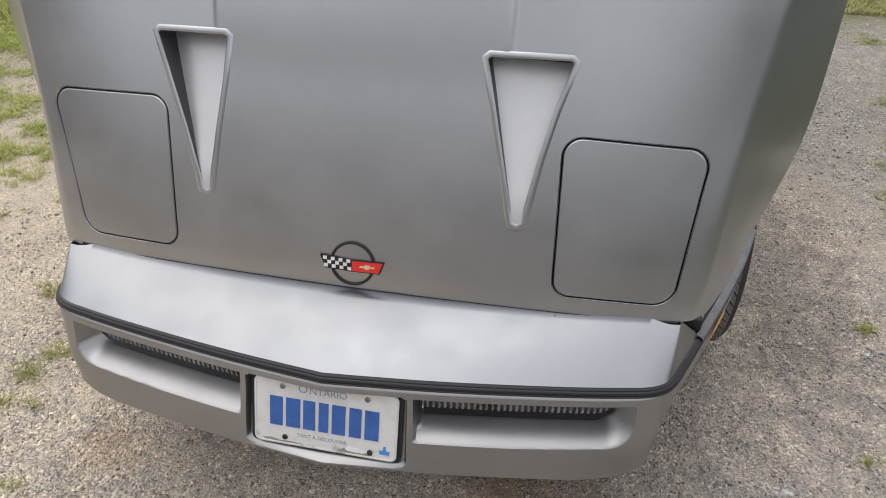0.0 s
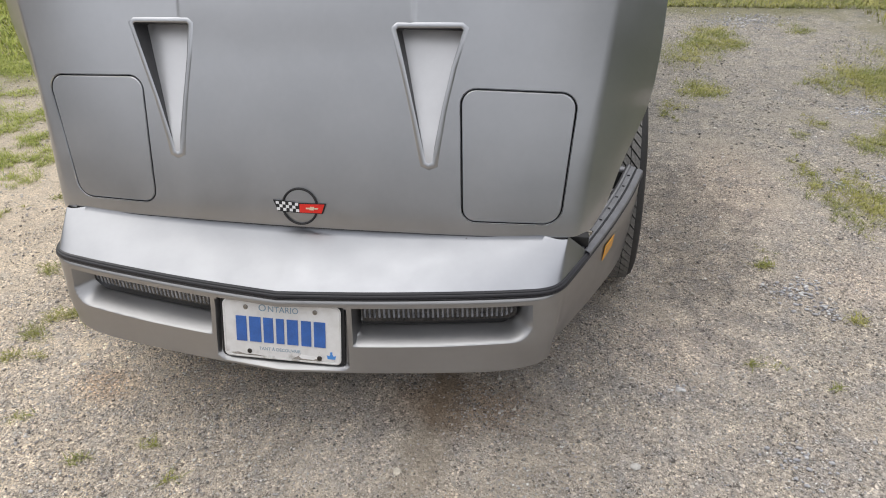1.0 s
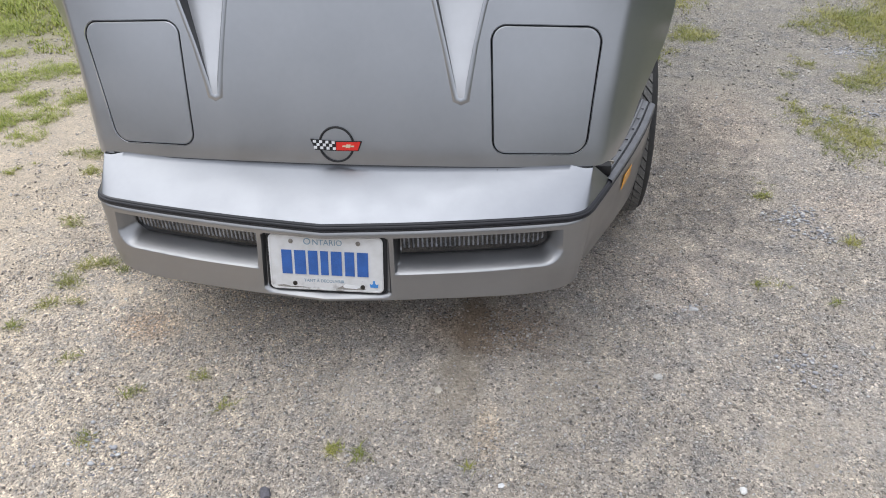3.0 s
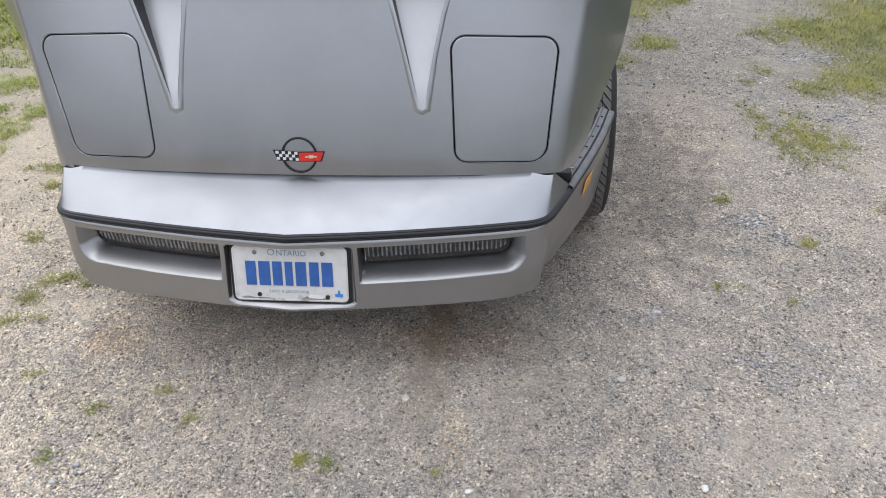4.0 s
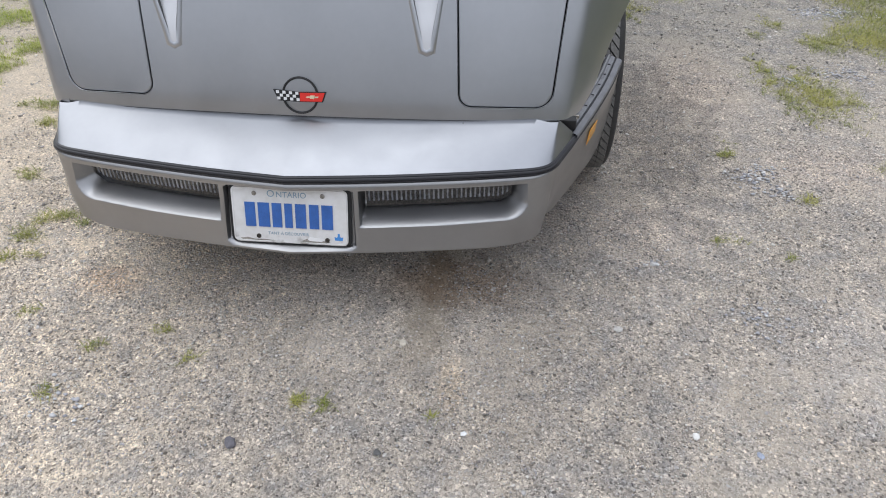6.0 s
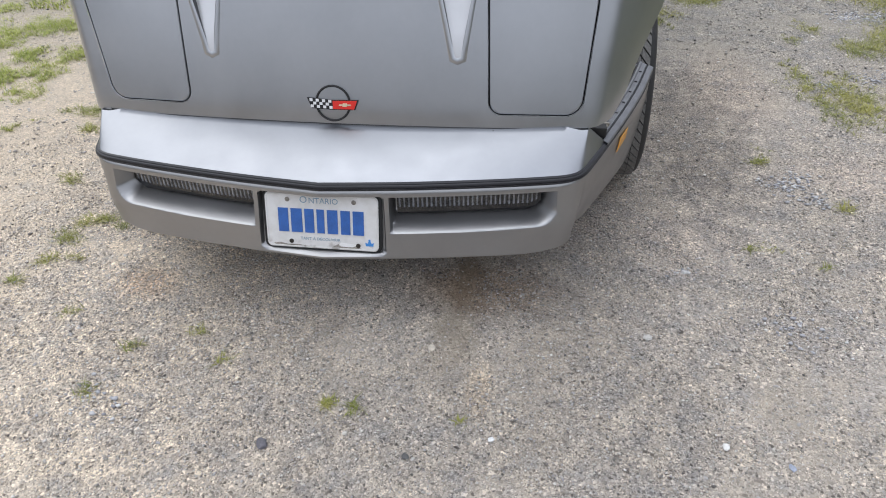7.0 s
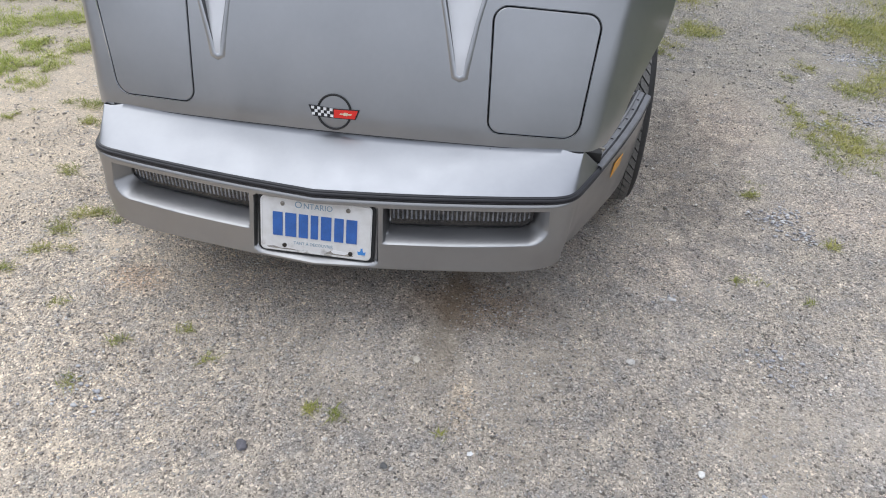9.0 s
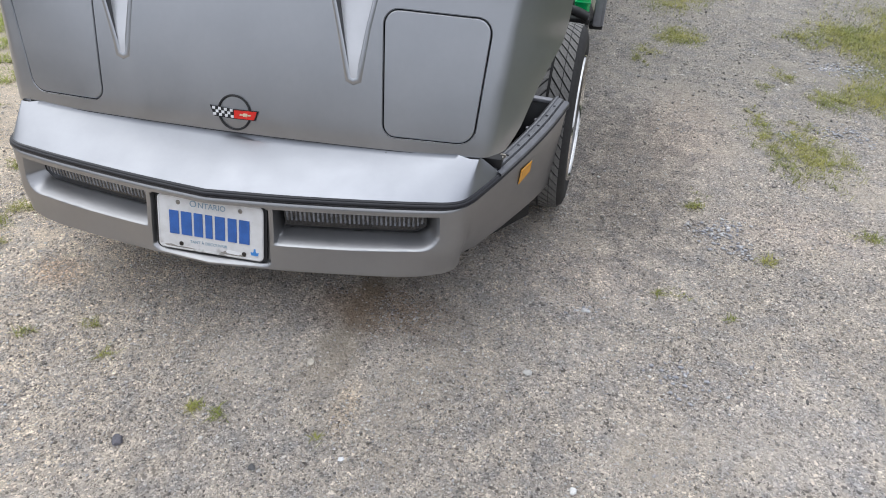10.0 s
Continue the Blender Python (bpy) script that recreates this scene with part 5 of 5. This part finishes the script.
# tufts that stand alone on the gravel, as (x, y, spread, thickness)
LONE_TUFTS = [(0.062, -0.357, 0.030, 0.9), (0.135, -0.370, 0.030, 0.6), (-0.380, -0.147, 0.028, 0.7), (-0.256, -0.249, 0.024, 0.45), (-0.540, -0.232, 0.032, 0.5), (0.400, -0.375, 0.016, 0.4),
              (-0.966, 0.315, 0.060, 0.9), (-0.915, 0.345, 0.040, 0.8), (-0.985, 0.224, 0.055, 1.0), (-0.983, 0.111, 0.045, 0.7), (-0.905, 0.129, 0.035, 0.5), (-0.840, 0.307, 0.035, 0.6), (-1.050, -0.007, 0.040, 0.5),
              (-0.780, -0.105, 0.040, 0.35), (-0.586, -0.382, 0.032, 0.5), (-1.184, 0.580, 0.055, 0.7), (-1.342, 0.955, 0.060, 0.7), (-1.400, 1.100, 0.075, 0.9), (-1.505, 1.100, 0.045, 0.5),
              (1.389, 0.925, 0.038, 1.3), (1.624, 0.645, 0.048, 0.5), (1.239, 0.388, 0.026, 0.6), (1.454, 0.312, 0.018, 1.2), (1.989, 0.864, 0.065, 0.5)]
# spreading growth of the verge
VERGE_TUFTS = [(-1.68, 0.93, 0.06, 0.5), (-1.77, 1.22, 0.09, 0.7), (-1.82, 1.43, 0.10, 0.8), (-1.88, 1.53, 0.09, 0.8), (-1.80, 1.70, 0.12, 1.1), (-2.07, 1.65, 0.10, 0.8), (-1.88, 1.24, 0.06, 0.6), (-1.98, 1.44, 0.10, 0.8),
               (-2.10, 1.30, 0.15, 1.3), (-2.22, 1.40, 0.16, 1.3), (-2.35, 1.77, 0.14, 0.9), (-2.37, 1.94, 0.12, 0.8), (-2.09, 1.71, 0.09, 0.7), (-2.16, 2.05, 0.17, 1.2), (-2.92, 2.22, 0.20, 1.2), (-2.63, 2.31, 0.11, 0.8),
               (-2.89, 2.31, 0.11, 0.8), (-2.66, 1.95, 0.20, 1.2), (-3.0, 2.75, 0.22, 1.2), (-3.3, 2.8, 0.28, 1.2), (-2.0, 2.35, 0.16, 1.2), (-2.75, 1.5, 0.22, 0.9), (-2.55, 1.1, 0.2, 0.8)]
# spreading growth up the drive
DRIVE_TUFTS = [(1.300, 0.402, 0.030, 0.45), (1.420, 1.030, 0.030, 0.3), (1.434, 2.758, 0.14, 1.3), (1.253, 2.482, 0.09, 0.5), (1.206, 2.343, 0.06, 0.4), (2.161, 2.918, 0.13, 0.7), (2.382, 3.077, 0.15, 1.3), (1.937, 2.313, 0.065, 0.9), (1.827, 2.140, 0.055, 0.7),
               (2.127, 2.053, 0.11, 1.0), (2.360, 2.150, 0.17, 1.4), (1.717, 1.818, 0.045, 0.8), (1.745, 1.63, 0.09, 0.9), (1.913, 1.668, 0.07, 0.9), (1.778, 1.435, 0.075, 0.9),
               (1.93, 1.43, 0.13, 1.3), (1.818, 1.271, 0.08, 0.5), (1.520, 3.600, 0.16, 0.7), (1.396, 3.381, 0.18, 0.5), (2.52, 2.88, 0.22, 1.1),
               (2.650, 2.350, 0.22, 1.0), (1.700, 4.000, 0.14, 1.0), (1.760, 3.700, 0.14, 1.0), (1.600, 3.780, 0.15, 0.9), (2.294, 4.067, 0.12, 0.5), (2.9, 3.1, 0.4, 0.8)]


def lone_tuft(x, y, r, thick):
    v, f = patch(x, y, r, r * 0.72, 20 + 66000 * r * r * 0.72 * thick, 0.016 + 0.13 * r, close=True)
    me_ob = bulk_mesh("grass_tuft", v, f, M_GRASS, "", "grass tuft")
    del me_ob["kind"]
    word = "thick" if thick > 0.8 else "thin" if thick > 0.45 else "sparse"
    tagged(me_ob, f"{word} low tuft of yellow-green grass rooted in gravel", group="grass tufts on the gravel")


for spot in LONE_TUFTS:
    lone_tuft(*spot)


def grass():
    verts, faces, base = [], [], 0

    def add(v, f):
        nonlocal base
        verts.append(v)
        faces.append(f + base)
        base += len(v)

    for tufts, dense, low, deep in ((VERGE_TUFTS, 60000, 0.020, 0.75), (DRIVE_TUFTS, 74000, 0.015, 1.15)):
        for x, y, r, thick in tufts:
            add(*patch(x, y, r * 0.92, r * deep, 12 + dense * r * r * 0.85 * thick, low + 0.07 * r))
    # the field behind, past the gravel's end
    n = 52000
    px, py = rng.uniform(0.2, 5.2, n), 4.75 + 3.5 * rng.random(n) ** 1.3
    add(*blades(px, py, rng.uniform(0.015, 0.05, n), rng.uniform(0.6, 2.0, n), rng.uniform(0.003, 0.007, n)))
    n = 9000
    px, py = 2.9 + 3.0 * rng.random(n) ** 1.2, rng.uniform(0.5, 5.0, n)
    add(*blades(px, py, rng.uniform(0.02, 0.06, n), rng.uniform(0.4, 1.5, n), rng.uniform(0.004, 0.008, n)))
    # dense growth past the sandy edge of the verge
    n = 90000
    px, py = -1.75 - 4.3 * rng.random(n), rng.uniform(1.7, 6.5, n)
    thick = np.array([0.55 * noise.noise((x * 2.6, y * 2.6, 4.0)) + 0.5 * noise.noise((x * 7.0, y * 7.0, 9.0)) for x, y in zip(px, py)]) + np.clip((py - 2.3) * 1.0, -0.9, 0.55)
    # a tongue of bare sand runs out into it
    off = 0.78 * (px + 2.45) + 0.62 * (py - 2.0)
    thick += 0.6 * np.clip((-off - 0.12) / 0.2, 0, 1) * np.clip((py - 1.6) / 0.3, 0, 1) - 1.0 * np.exp(-((off / 0.15) ** 2)) * np.clip((3.0 - py) / 0.3, 0, 1)
    px, py, thick = px[thick > 0.1], py[thick > 0.1], thick[thick > 0.1]
    n = len(px)
    add(*blades(px, py, (0.016 + 0.045 * np.clip(thick, 0, 1)) * rng.uniform(0.5, 1.3, n), rng.uniform(0.4, 1.5, n), rng.uniform(0.004, 0.008, n)))
    bulk_mesh("grass", np.concatenate(verts), np.concatenate(faces), M_GRASS, "sparse yellow-green grass growing through the gravel", "grass")


grass()
